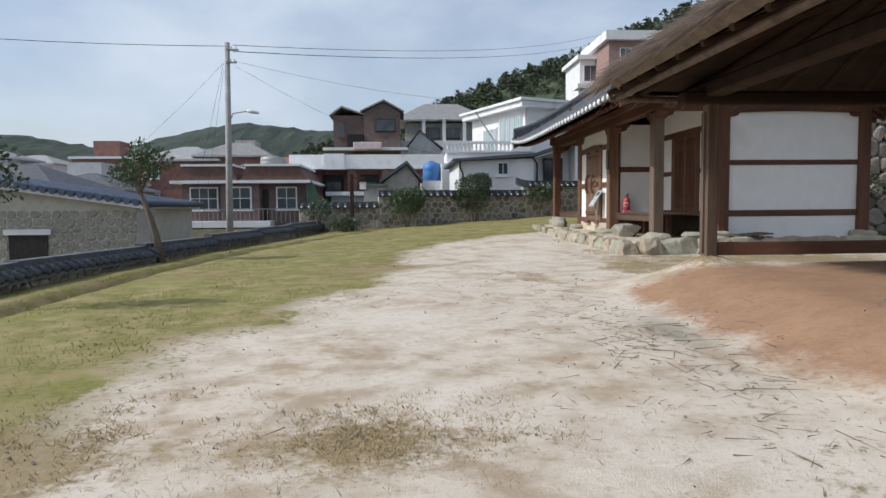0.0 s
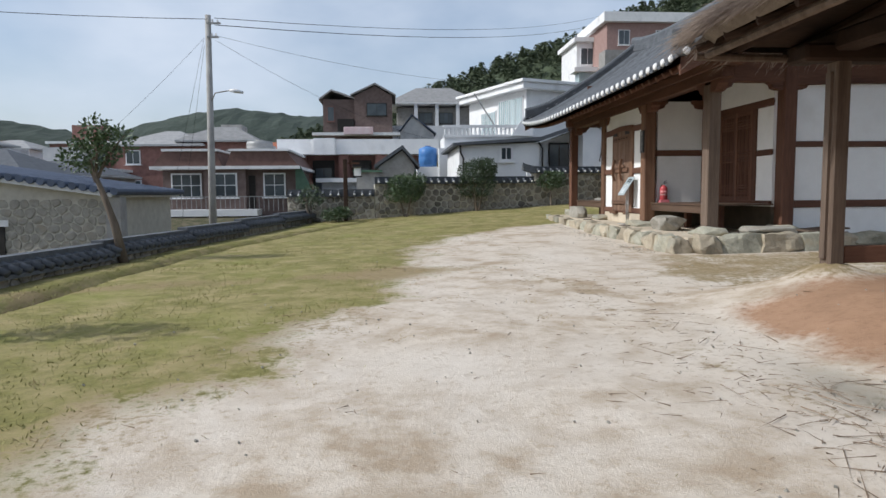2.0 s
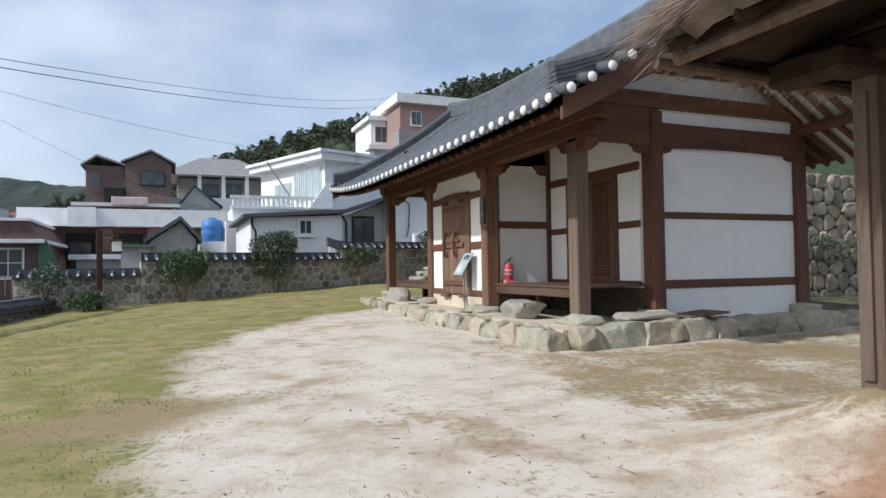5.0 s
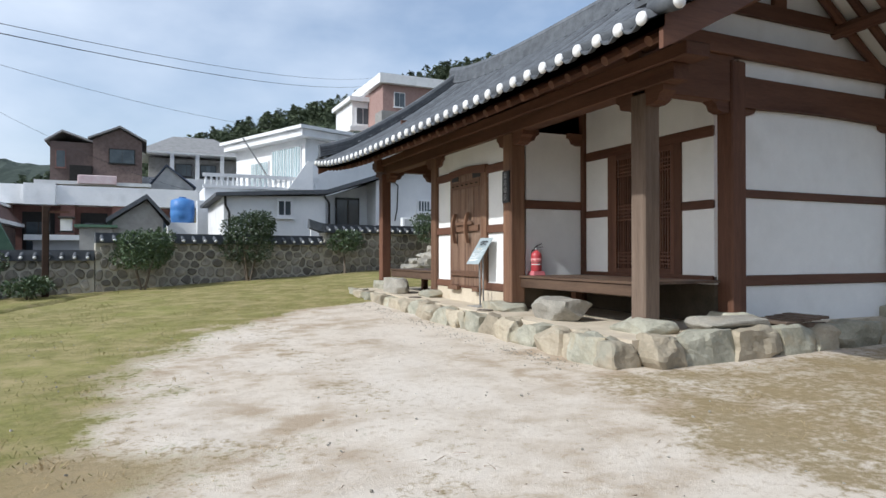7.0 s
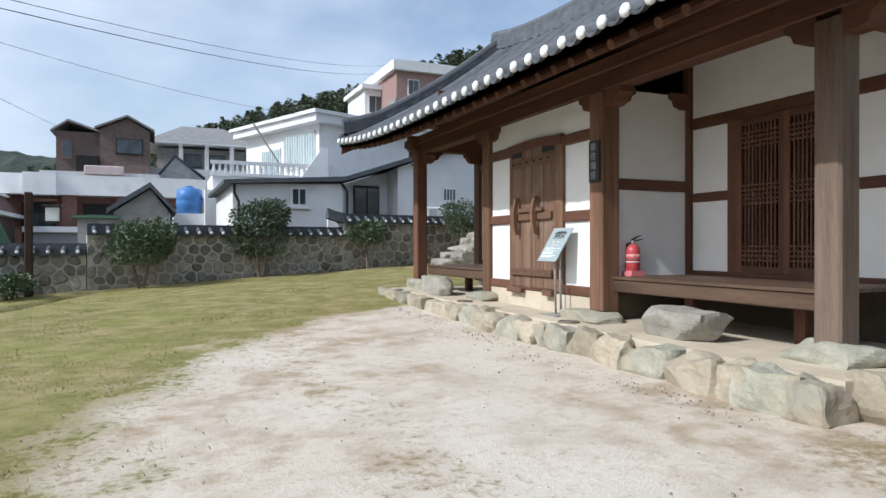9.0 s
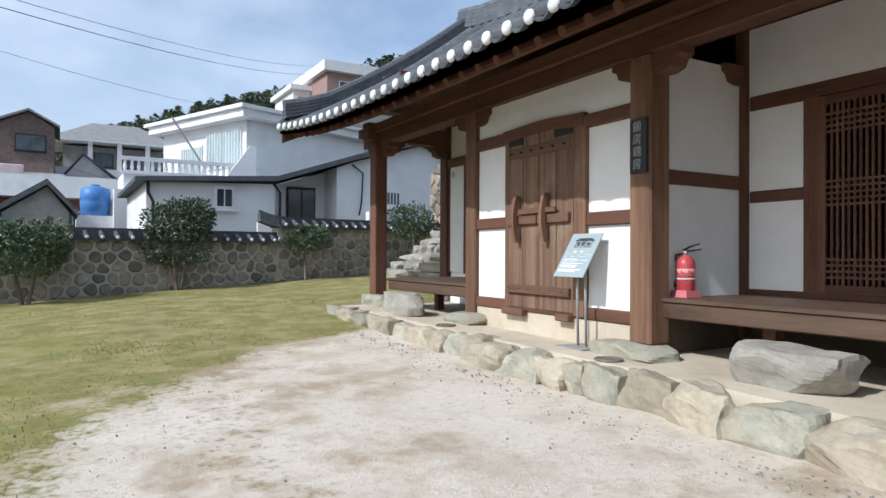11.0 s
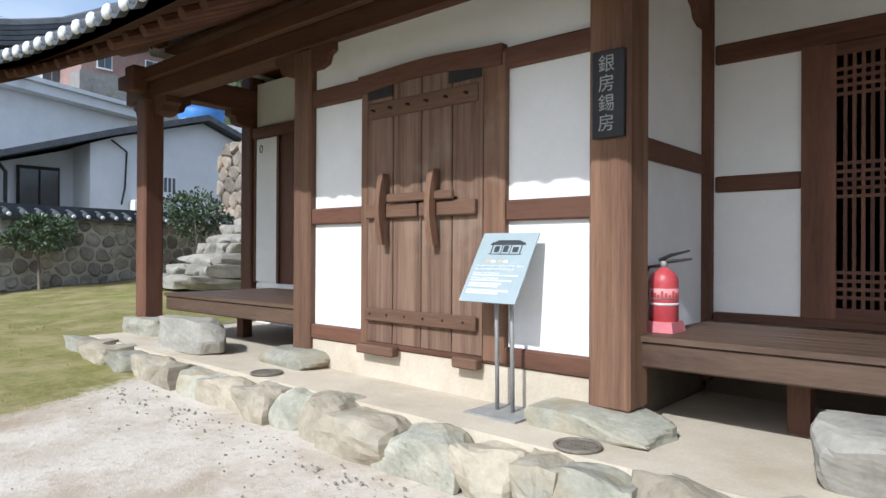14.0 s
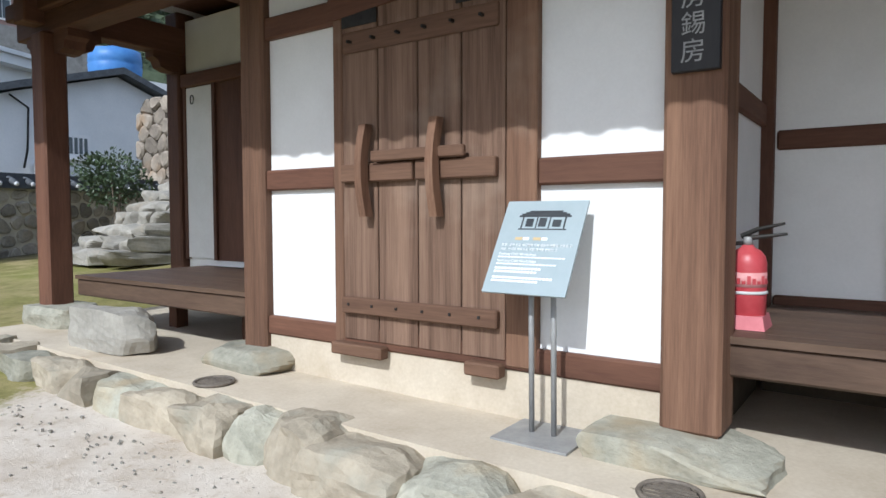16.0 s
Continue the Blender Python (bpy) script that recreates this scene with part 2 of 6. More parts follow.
def tube(bm, pts, r, n=8, caps=True):
    """A round bar along points; r a number or one for each point."""
    pts = [Vector(p) for p in pts]
    rs = r if isinstance(r, (list, tuple)) else [r] * len(pts)
    rings = []
    for i, p in enumerate(pts):
        d = (pts[min(i + 1, len(pts) - 1)] - pts[max(i - 1, 0)]).normalized()
        a = d.orthogonal().normalized() if abs(d.z) > 0.95 else d.cross(Vector((0, 0, 1))).normalized()
        c = d.cross(a)
        rings.append([bm.verts.new(p + (a * math.cos(2 * math.pi * k / n) + c * math.sin(2 * math.pi * k / n)) * rs[i]) for k in range(n)])
    for u, v in zip(rings, rings[1:]):
        for k in range(n):
            bm.faces.new((u[k], u[(k + 1) % n], v[(k + 1) % n], v[k]))
    if caps:
        bm.faces.new(rings[0])
        bm.faces.new(rings[-1])
    return rings


def smoothstep(a, b, v):
    s = min(1.0, max(0.0, (v - a) / (b - a)))
    return s * s * (3 - 2 * s)


def interp(v, xs, ys):
    return float(np.interp(v, xs, ys))


# ---- ground ----
def ground_z(x, y):
    s = smoothstep(8, 21, y)
    cx, cy = max(-9, min(13, x)), max(-12, min(25, y))
    z = -0.05 + 0.0125 * (cy + 8) + cx * (0.012 + 0.045 * s) + 0.06 * s
    z += 0.3 * smoothstep(2.6, 4.2, x) * (1 - smoothstep(0.9, 2.4, y)) * smoothstep(-12, -9, y)
    w = interp(y, (-10, 3, 7, 14, 22), (-6.4, -6.3, -5.85, -4.95, -3.9))
    z -= 2.6 * smoothstep(w - 0.4, w - 5, x) * (1 - smoothstep(24, 34, y))      # the village lies lower
    z += (1.2 + 2.8 * smoothstep(-16, -4, x)) * smoothstep(40, 75, y) + 0.7 * smoothstep(23.5, 26, y) * smoothstep(0, 4, x)
    z += 0.035 * max(0.0, min(y, 320) - 75) * (1 - smoothstep(-12, 25, x))
    z += 0.09 * max(0.0, y - 60) * smoothstep(-12, 25, x) * (1 if y < 200 else 200 / y)
    return z


def ditch_x(y):
    return interp(y, (-9, 2, 5, 10, 15.7, 18.8, 21), (-5.0, -4.9, -4.75, -4.1, -2.75, -1.6, -0.6))


def sand_edge(y):
    return interp(y, (-12, -4, -2.3, -1, 1, 3, 5, 8, 10.6, 11.8, 13.1, 14.2), (-2.8, -2.2, -2.0, -1.6, -0.9, -0.3, -0.05, 0.25, 1.2, 1.9, 3.2, 5.2))


def axis(lo, hi, fine_lo, fine_hi, step):
    a = list(np.arange(fine_lo, fine_hi + 1e-6, step))
    g, s = step, fine_lo
    left = []
    while s > lo:
        g *= 1.35
        s -= g
        left.append(s)
    g, s, right = step, fine_hi, []
    while s < hi:
        g *= 1.35
        s += g
        right.append(s)
    return left[::-1] + a + right


def dx_near(x, y):
    return x - ditch_x(y)


gx, gy = axis(-2500, 2500, -8, 12, 0.16), axis(-2500, 2500, -12, 24, 0.16)
verts, cover, clay, dry, wild = [], [], [], [], []
for y in gy:
    for x in gx:
        z = ground_z(x, y)
        near = -9 < x < 13 and -13 < y < 25
        if near:
            z += 0.018 * noise.noise((x * 0.9, y * 0.9, 0)) + 0.006 * noise.noise((x * 4, y * 4, 3))
            dx = x - ditch_x(y)
            z -= 0.26 * math.exp(-((dx + 0.06 * noise.noise((y * 0.8, 0, 5))) / 0.17) ** 2) * (1 if y < 20.8 else 0)
            z += 0.16 * math.exp(-(((x - 4.33) / 0.34) ** 2 + ((y - 0.98) / 0.34) ** 2))
        verts.append((x, y, z))
        wob = 0.5 * noise.noise((x * 0.7, y * 0.7, 7)) + 0.25 * noise.noise((x * 2.3, y * 2.3, 9))
        s = smoothstep(-0.9, 0.9, x - sand_edge(y) + 1.6 * wob) * (1 - smoothstep(13.0, 14.4, y + wob))
        s *= 1 - 0.3 * math.exp(-(((y - 4.6 - 0.2 * x) / 0.55) ** 2)) * (1 - smoothstep(0.6, 2.4, x + wob))
        dr = 1.1 * math.exp(-(((x - 0.0) / 0.75) ** 2 + ((y + 4.4) / 0.55) ** 2)) + 1.1 * math.exp(-(((x + 1.9) / 0.7) ** 2 + ((y + 4.5) / 0.7) ** 2))
        dr += 0.8 * math.exp(-(((y - 4.6 - 0.2 * x) / 0.5) ** 2)) * (1 - smoothstep(0.8, 2.2, x + wob))
        dr += 1.0 * smoothstep(3.0, 4.6, x + wob) * smoothstep(0.9, 1.9, y) * (1 - smoothstep(5.2, 6.2, y)) + 1.5 * math.exp(-(((x - 4.33) / 0.42) ** 2 + ((y - 0.98) / 0.42) ** 2)) + 0.45 * math.exp(-(((x - 2.2 + wob) / 0.5) ** 2))
        dr += 0.7 * math.exp(-((dx_near(x, y)) / 0.35) ** 2) + 0.6 * math.exp(-(((x - sand_edge(y) + 0.25) / 0.8) ** 2)) * (1 - 0.6 * smoothstep(8, 11, y))
        dry.append(max(0.0, min(1.0, dr * (0.75 + 0.9 * wob))))
        w = interp(y, (-10, 3, 7, 14, 22), (-6.4, -6.3, -5.85, -4.95, -3.9))
        wild.append(max(1 - smoothstep(w - 1.2, w - 0.2, x), 0.6 * math.exp(-(((x - 2.62 + 0.25 * wob) / 0.2) ** 2 + ((y + 1.9) / 0.75) ** 2)), smoothstep(21.3, 22.5, y), 1 - smoothstep(-16, -12, y), smoothstep(11.5, 13, x), 0.85 * math.exp(-((dx_near(x, y) + 0.06 * noise.noise((y * 0.8, 0, 5))) / 0.13) ** 2) if -12 < y < 20.8 else 0.0))
        s *= 1 - 0.2 * smoothstep(4.2, 6.0, x + wob) * smoothstep(1.6, 3.0, y)
        cover.append(max(0.0, min(1.0, s)))
        clay.append((1 - math.exp(-(((x - 4.33) / 0.42) ** 2 + ((y - 0.98) / 0.42) ** 2) * 1.2)) * smoothstep(2.4, 3.4, x + 0.9 * wob) * (1 - smoothstep(0.3, 1.3, y + wob)) * (1 if x < 14 else 0))
nx = len(gx)
faces = [(j * nx + i, j * nx + i + 1, (j + 1) * nx + i + 1, (j + 1) * nx + i) for j in range(len(gy) - 1) for i in range(nx - 1)]
gme = bpy.data.meshes.new("ground")
gme.from_pydata(verts, [], faces)
for nm, vals in (("sand", cover), ("clay", clay), ("dry", dry), ("wild", wild)):
    gme.attributes.new(nm, "FLOAT", "POINT").data.foreach_set("value", vals)
for p in gme.polygons:
    p.use_smooth = True


def ground_material():
    m = bpy.data.materials.new("yard_ground")
    m.use_nodes = True
    t = m.node_tree
    b = t.nodes["Principled BSDF"]
    tc = t.nodes.new("ShaderNodeTexCoord")

    def nz(scale, detail=6, rough=0.6):
        n = t.nodes.new("ShaderNodeTexNoise")
        n.inputs["Scale"].default_value, n.inputs["Detail"].default_value, n.inputs["Roughness"].default_value = scale, detail, rough
        t.links.new(tc.outputs["Object"], n.inputs["Vector"])
        return n.outputs["Fac"]

    def mixc(f, a, bb):
        x = t.nodes.new("ShaderNodeMix")
        x.data_type = "RGBA"
        for key, v in (("Factor", f), ("A", a), ("B", bb)):
            if isinstance(v, tuple):
                x.inputs[key].default_value = (*v, 1)
            elif isinstance(v, float):
                x.inputs[key].default_value = v
            else:
                t.links.new(v, x.inputs[key])
        return x.outputs["Result"]

    def rng(v, a, c, lo=0.0, hi=1.0):
        r = t.nodes.new("ShaderNodeMapRange")
        r.inputs["From Min"].default_value, r.inputs["From Max"].default_value = a, c
        r.inputs["To Min"].default_value, r.inputs["To Max"].default_value = lo, hi
        t.links.new(v, r.inputs["Value"])
        return r.outputs["Result"]

    def math_(op, a, c):
        n = t.nodes.new("ShaderNodeMath")
        n.operation = op
        for i, v in enumerate((a, c)):
            if isinstance(v, float):
                n.inputs[i].default_value = v
            else:
                t.links.new(v, n.inputs[i])
        return n.outputs["Value"]

    def attr(nm):
        a = t.nodes.new("ShaderNodeAttribute")
        a.attribute_name = nm
        return a.outputs["Fac"]

    big, mid, fine, grit, speck = nz(0.55), nz(2.4), nz(13, 8, 0.72), nz(85, 4), nz(38, 5, 0.65)
    grass = mixc(rng(fine, 0.35, 0.68), (0.15, 0.138, 0.05), (0.265, 0.24, 0.085))
    grass = mixc(rng(mid, 0.42, 0.66), grass, (0.34, 0.28, 0.14))
    grass = mixc(rng(big, 0.5, 0.7, 0.0, 0.6), grass, (0.22, 0.23, 0.06))
    grass = mixc(rng(grit, 0.52, 0.75, 0.0, 0.6), grass, (0.1, 0.11, 0.035))
    sand = mixc(rng(mid, 0.42, 0.6), (0.57, 0.5, 0.415), (0.38, 0.3, 0.215))
    sand = mixc(rng(big, 0.42, 0.62, 0.0, 0.85), sand, (0.62, 0.56, 0.485))
    sand = mixc(rng(fine, 0.53, 0.66, 0.0, 0.6), sand, (0.36, 0.28, 0.195))
    sand = mixc(rng(speck, 0.62, 0.72, 0.0, 0.6), sand, (0.26, 0.2, 0.135))
    sand = mixc(rng(grit, 0.58, 0.8, 0.0, 0.55), sand, (0.68, 0.64, 0.56))
    red = mixc(rng(mid, 0.35, 0.68), (0.38, 0.237, 0.152), (0.3, 0.185, 0.118))
    red = mixc(rng(fine, 0.5, 0.72, 0.0, 0.6), red, (0.22, 0.125, 0.08))
    red = mixc(rng(grit, 0.5, 0.8, 0.0, 0.5), red, (0.46, 0.29, 0.18))
    straw_c = mixc(rng(fine, 0.35, 0.65), (0.3, 0.225, 0.125), (0.21, 0.165, 0.08))
    straw_c = mixc(rng(grit, 0.5, 0.75, 0.0, 0.6), straw_c, (0.38, 0.3, 0.19))
    scrub = mixc(rng(mid, 0.4, 0.6), (0.05, 0.055, 0.025), (0.14, 0.12, 0.08))
    edge = math_("ADD", attr("sand"), rng(fine, 0.2, 0.8, -0.45, 0.45))
    edge = math_("ADD", edge, rng(mid, 0.25, 0.75, -0.3, 0.3))
    c = mixc(rng(edge, 0.3, 0.66), grass, sand)
    dedge = math_("ADD", attr("dry"), rng(fine, 0.2, 0.8, -0.5, 0.5))
    dedge = math_("ADD", dedge, rng(mid, 0.25, 0.75, -0.2, 0.2))
    c = mixc(rng(dedge, 0.38, 0.75, 0.0, 0.9), c, straw_c)
    cedge = math_("ADD", attr("clay"), rng(fine, 0.2, 0.8, -0.22, 0.22))
    c = mixc(rng(cedge, 0.35, 0.8), c, red)
    c = mixc(attr("wild"), c, scrub)
    t.links.new(c, b.inputs["Base Color"])
    b.inputs["Roughness"].default_value = 0.95
    b.inputs["Specular IOR Level"].default_value = 0.15
    h = math_("ADD", math_("MULTIPLY", fine, 0.7), math_("MULTIPLY", grit, 0.35))
    bp = t.nodes.new("ShaderNodeBump")
    bp.inputs["Strength"].default_value, bp.inputs["Distance"].default_value = 0.5, 0.03
    t.links.new(h, bp.inputs["Height"])
    t.links.new(bp.outputs["Normal"], b.inputs["Normal"])
    return m


gme.materials.append(ground_material())
tagged(new("ground", gme), "yard of pale sandy soil, thin lawn and red clay", "ground", kind="structure")

# ---- the tiled house ----
X0, Y0, Y1, XR = 4.3, 4.62, 16.6, 8.1     # eave line, its two ends, the ridge line
X2 = 2 * XR - X0


DEEP = XR - X0


def roof_lift(y, d):
    u = abs((y - (Y0 + Y1) / 2) / ((Y1 - Y0) / 2))
    far = y > (Y0 + Y1) / 2      # the north end sweeps up more than the south end
    return u ** 3.2 * ((0.31 if far else 0.05) + (0.0 if far else 0.2) * max(0.0, d) / DEEP)


def front_pt(y, d, side=1):
    z = 3.375 + 0.45 * d + 0.047 * d * d + roof_lift(y, d)
    return Vector((X0 + d if side > 0 else X2 - d, y, z))


hanok = thing("traditional_house", (XR, 10.6, 0.5), "white-plastered timber house with curved grey tile roof on stones", "house")


def platform_z(y):
    return 0.5 + 0.012 * (y - 7)


# columns: x, y, base, top, half width
for cx, cy, top, hw, m in ((5.8, 6.53, 3.3, 0.122, WOOD_GREY), (5.8, 9.562, 3.34, 0.134, WOOD_OLD), (5.805, 12.54, 3.34, 0.12, WOOD_OLD), (5.71, 15.5, 3.34, 0.115, WOOD),
                           (7.34, 6.63, 3.9, 0.13, WOOD), (7.2, 15.64, 3.9, 0.12, WOOD), (10.65, 6.63, 3.9, 0.13, WOOD), (10.65, 15.64, 3.9, 0.12, WOOD)):
    boxed("column", (cx - hw, cx + hw, cy - hw, cy + hw, platform_z(cy) + 0.09, top), m, hanok, bevel=0.02)


for z, r in ((2.14, 0.05), (1.76, 0.06), (1.2, 0.035)):
    for rr, m in ((r, KNOT), (r * 0.6, WOOD_OLD)):
        bm = bmesh.new()
        tube(bm, [(5.684 if rr == r else 5.681, 9.57, z), (5.678 if rr == r else 5.675, 9.57, z)], rr, 16)
        bm.transform(Matrix.Translation((0, 0, z)) @ Matrix.Diagonal((1, 1, 1.25, 1)) @ Matrix.Translation((0, 0, -z)))
        part("knot", bm, m, hanok)


def beam(b, m=WOOD_H, name="beam", bevel=0.012):
    return boxed(name, b, m, hanok, bevel=bevel)


def wall(b):
    return boxed("plaster_panel", b, PLASTER, hanok)


def bracket(y, sg, x0=5.7, x1=5.9, ztop=3.34, along="y", at=0.0):
    """The stepped corbel under a plate, beside a column head."""
    bm = bmesh.new()
    prof = ((0, 0), (0.3, 0), (0.3, -0.07), (0.24, -0.1), (0.21, -0.17), (0.12, -0.2), (0.0, -0.2))
    loops = []
    for x in (x0, x1):
        loops.append([bm.verts.new((x, y + sg * a, ztop + z) if along == "y" else (at + sg * a, y + (x - (x0 + x1) / 2), ztop + z)) for a, z in prof])
    n = len(prof)
    for k in range(n):
        bm.faces.new((loops[0][k], loops[0][(k + 1) % n], loops[1][(k + 1) % n], loops[1][k]))
    bm.faces.new(loops[0])
    bm.faces.new(loops[1])
    part("bracket", bm, WOOD_H if along == "y" else WOOD_X, hanok)


for cy in (6.53, 9.545, 12.54, 15.52):
    for sg in (1, -1):
        bracket(cy + sg * 0.11, sg)
for cx, cy, sg in ((5.92, 6.53, 1), (5.92, 9.545, 1), (7.09, 9.545, -1), (7.22, 6.63, -1), (7.46, 6.63, 1), (10.53, 6.63, -1), (5.9, 15.55, 1), (7.09, 15.6, -1)):
    bracket(cy, sg, -0.08, 0.08, 3.42, "x", cx)
# long plates over the columns
beam((5.68, 5.92, 5.95, 16.1, 3.34, 3.54))
beam((5.62, 5.98, 5.7, 16.2, 3.54, 3.7))
beam((5.5, 10.9, 15.5, 15.72, 3.42, 3.72), WOOD_X)
# door bay between two front columns
wall((5.760, 5.95, 9.66, 12.43, 0.5, 3.34))
for b in ((5.715, 5.770, 9.66, 10.34, 1.76, 1.9), (5.715, 5.770, 11.77, 12.43, 1.78, 1.92), (5.715, 5.770, 9.66, 12.43, 0.78, 0.91)):
    beam(b)


def arch_beam(name, p0, p1, h, t, rise, m):
    """A beam that bows upwards, from p0 to p1 at its underside."""
    bm = bmesh.new()
    p0, p1 = Vector(p0), Vector(p1)
    nrm = Vector((-(p1 - p0).y, (p1 - p0).x, 0)).normalized() * t / 2
    rings = []
    for k in range(13):
        f = k / 12
        p = p0.lerp(p1, f) + Vector((0, 0, rise * math.sin(math.pi * f) ** 1.5))
        hh = h * (1 - 0.12 * math.sin(math.pi * f))
        rings.append([bm.verts.new(q) for q in (p - nrm, p + nrm, p + nrm * 0.85 + Vector((0, 0, hh)), p - nrm * 0.85 + Vector((0, 0, hh)))])
    for u, v in zip(rings, rings[1:]):
        for k in range(4):
            bm.faces.new((u[k], u[(k + 1) % 4], v[(k + 1) % 4], v[k]))
    bm.faces.new(rings[0])
    bm.faces.new(rings[-1])
    return part(name, bm, m, hanok)


beam((5.715, 5.770, 9.66, 10.45, 2.79, 2.93))
beam((5.715, 5.770, 11.7, 12.43, 2.81, 2.96))
arch_beam("door_lintel", (5.735, 10.36, 2.81), (5.735, 11.8, 2.82), 0.15, 0.09, 0.045, WOOD_H)
for y0, y1 in ((10.34, 10.52), (11.69, 11.77)):
    boxed("door_post", (5.705, 5.770, y0, y1, 0.8, 2.9), WOOD_OLD, hanok, bevel=0.008)
boxed("plinth", (5.735, 5.77, 9.67, 12.42, 0.5, 0.785), EARTH, hanok, "cream clay plinth under the sill")
# plank door with its sliding lock
door = boxed("plank_door", (5.735, 5.760, 10.52, 11.69, 0.86, 2.86), WOOD_OLD, hanok, "weathered brown plank double door with wooden lock bar")
ys = (10.52, 10.8, 11.1, 11.4, 11.69)
for a, b in zip(ys, ys[1:]):
    boxed("plank", (5.705, 5.738, a + 0.005, b - 0.005, 0.83, 2.86), DOOR_WOOD, door, bevel=0.005)
for b in ((5.7, 5.707, 10.56, 11.68, 2.6, 2.73), (5.660, 5.707, 10.55, 11.67, 1.0, 1.1), (5.660, 5.707, 10.56, 11.09, 1.81, 1.92), (5.660, 5.707, 11.11, 11.67, 1.81, 1.92)):
    boxed("batten", b, WOOD_H_OLD, door, bevel=0.008)
boxed("lock_bar", (5.630, 5.665, 10.74, 11.4, 1.925, 1.99), WOOD_H_OLD, door, bevel=0.008)
for y in (10.93, 11.45):
    bm = bmesh.new()
    rings = []
    for f in range(8):
        q = f / 7
        xo = 5.655 - 0.045 * math.sin(math.pi * q)
        rings.append([bm.verts.new((xx, yy, 1.6 + 0.55 * q)) for xx, yy in ((xo - 0.035, y - 0.026), (xo - 0.035, y + 0.026), (xo + 0.03, y + 0.026), (xo + 0.03, y - 0.026))])
    for u, v in zip(rings, rings[1:]):
        for k in range(4):
            bm.faces.new((u[k], u[(k + 1) % 4], v[(k + 1) % 4], v[k]))
    bm.faces.new(rings[0])
    bm.faces.new(rings[-1])
    part("lock_bracket", bm, WOOD_OLD, door)
for y0, y1 in ((11.33, 11.74), (10.52, 10.74)):
    boxed("foot_block", (5.630, 5.715, y0, y1, 0.74, 0.815), WOOD_H_OLD, door, bevel=0.01)
for y0, y1 in ((11.4, 11.68), (10.53, 10.83)):
    boxed("iron_plate", (5.695, 5.703, y0, y1, 2.76, 2.85), DARK, door)
for k in range(6):
    for z in (1.05, 2.66):
        boxed("nail", (5.653 if z < 2 else 5.663, 5.7, 10.65 + k * 0.19, 10.665 + k * 0.19, z, z + 0.015), DARK, door)
# recessed bay
wall((7.15, 7.3, 6.74, 9.5, 1.0, 3.8))
wall((6.0, 7.1, 9.52, 9.64, 1.0, 3.4))
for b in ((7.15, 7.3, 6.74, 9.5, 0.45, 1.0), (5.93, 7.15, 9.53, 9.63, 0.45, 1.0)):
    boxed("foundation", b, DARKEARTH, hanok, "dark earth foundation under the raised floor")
for b in ((7.13, 7.18, 6.74, 9.44, 2.95, 3.1), (7.13, 7.18, 8.86, 9.44, 2.0, 2.12), (7.13, 7.18, 6.74, 7.3, 2.0, 2.12), (7.1, 7.2, 6.74, 9.44, 1.02, 1.115)):
    beam(b)
beam((5.87, 7.1, 9.49, 9.53, 2.14, 2.28), WOOD_X)
boxed("column", (7.08, 7.2, 9.45, 9.57, 0.6, 3.9), WOOD, hanok, bevel=0.01)
for y0, y1 in ((8.72, 8.86), (7.3, 7.42)):
    boxed("door_post", (7.12, 7.18, y0, y1, 1.1, 2.96), WOOD, hanok)
for y0, y1 in ((7.42, 8.07), (8.07, 8.72)):
    leaf = boxed("lattice_door", (7.15, 7.165, y0, y1, 1.13, 2.93), PAPER, hanok, "brown wooden lattice door backed with white paper")
    for b in ((y0, y0 + 0.07, 1.115, 2.95), (y1 - 0.07, y1, 1.115, 2.95)):
        boxed("stile", (7.115, 7.16, *b), WOOD, leaf)
    for z in ((1.115, 1.19), (2.87, 2.95)):
        boxed("rail", (7.117, 7.16, y0 + 0.07, y1 - 0.07, *z), WOOD_H, leaf)
    for k in range(9):
        yy = y0 + 0.07 + (y1 - y0 - 0.14) * (k + 1) / 10
        boxed("slat", (7.125, 7.15, yy - 0.011, yy + 0.011, 1.19, 2.87), WOOD, leaf)
    for z0, n in ((1.25, 4), (1.92, 5), (2.6, 4)):
        for k in range(n):
            boxed("crossbar", (7.122, 7.148, y0 + 0.07, y1 - 0.07, z0 + 0.055 * k, z0 + 0.055 * k + 0.022), WOOD_H, leaf)
# gable wall
wall((7.45, 10.52, 6.6, 6.72, 0.45, 3.3))
for z0, z1 in ((2.14, 2.25), (0.98, 1.12)):
    beam((7.45, 10.52, 6.565, 6.61, z0, z1), WOOD_X)
arch_beam("gable_beam", (7.3, 6.63, 3.3), (10.7, 6.63, 3.3), 0.42, 0.26, 0.04, WOOD_X)
wall((7.45, 10.52, 6.6, 6.72, 3.3, 4.2))
beam((5.7, 7.3, 6.53, 6.73, 3.36, 4.15), WOOD_X)
beam((5.6, 10.9, 6.48, 6.6, 3.95, 4.2), WOOD_X)
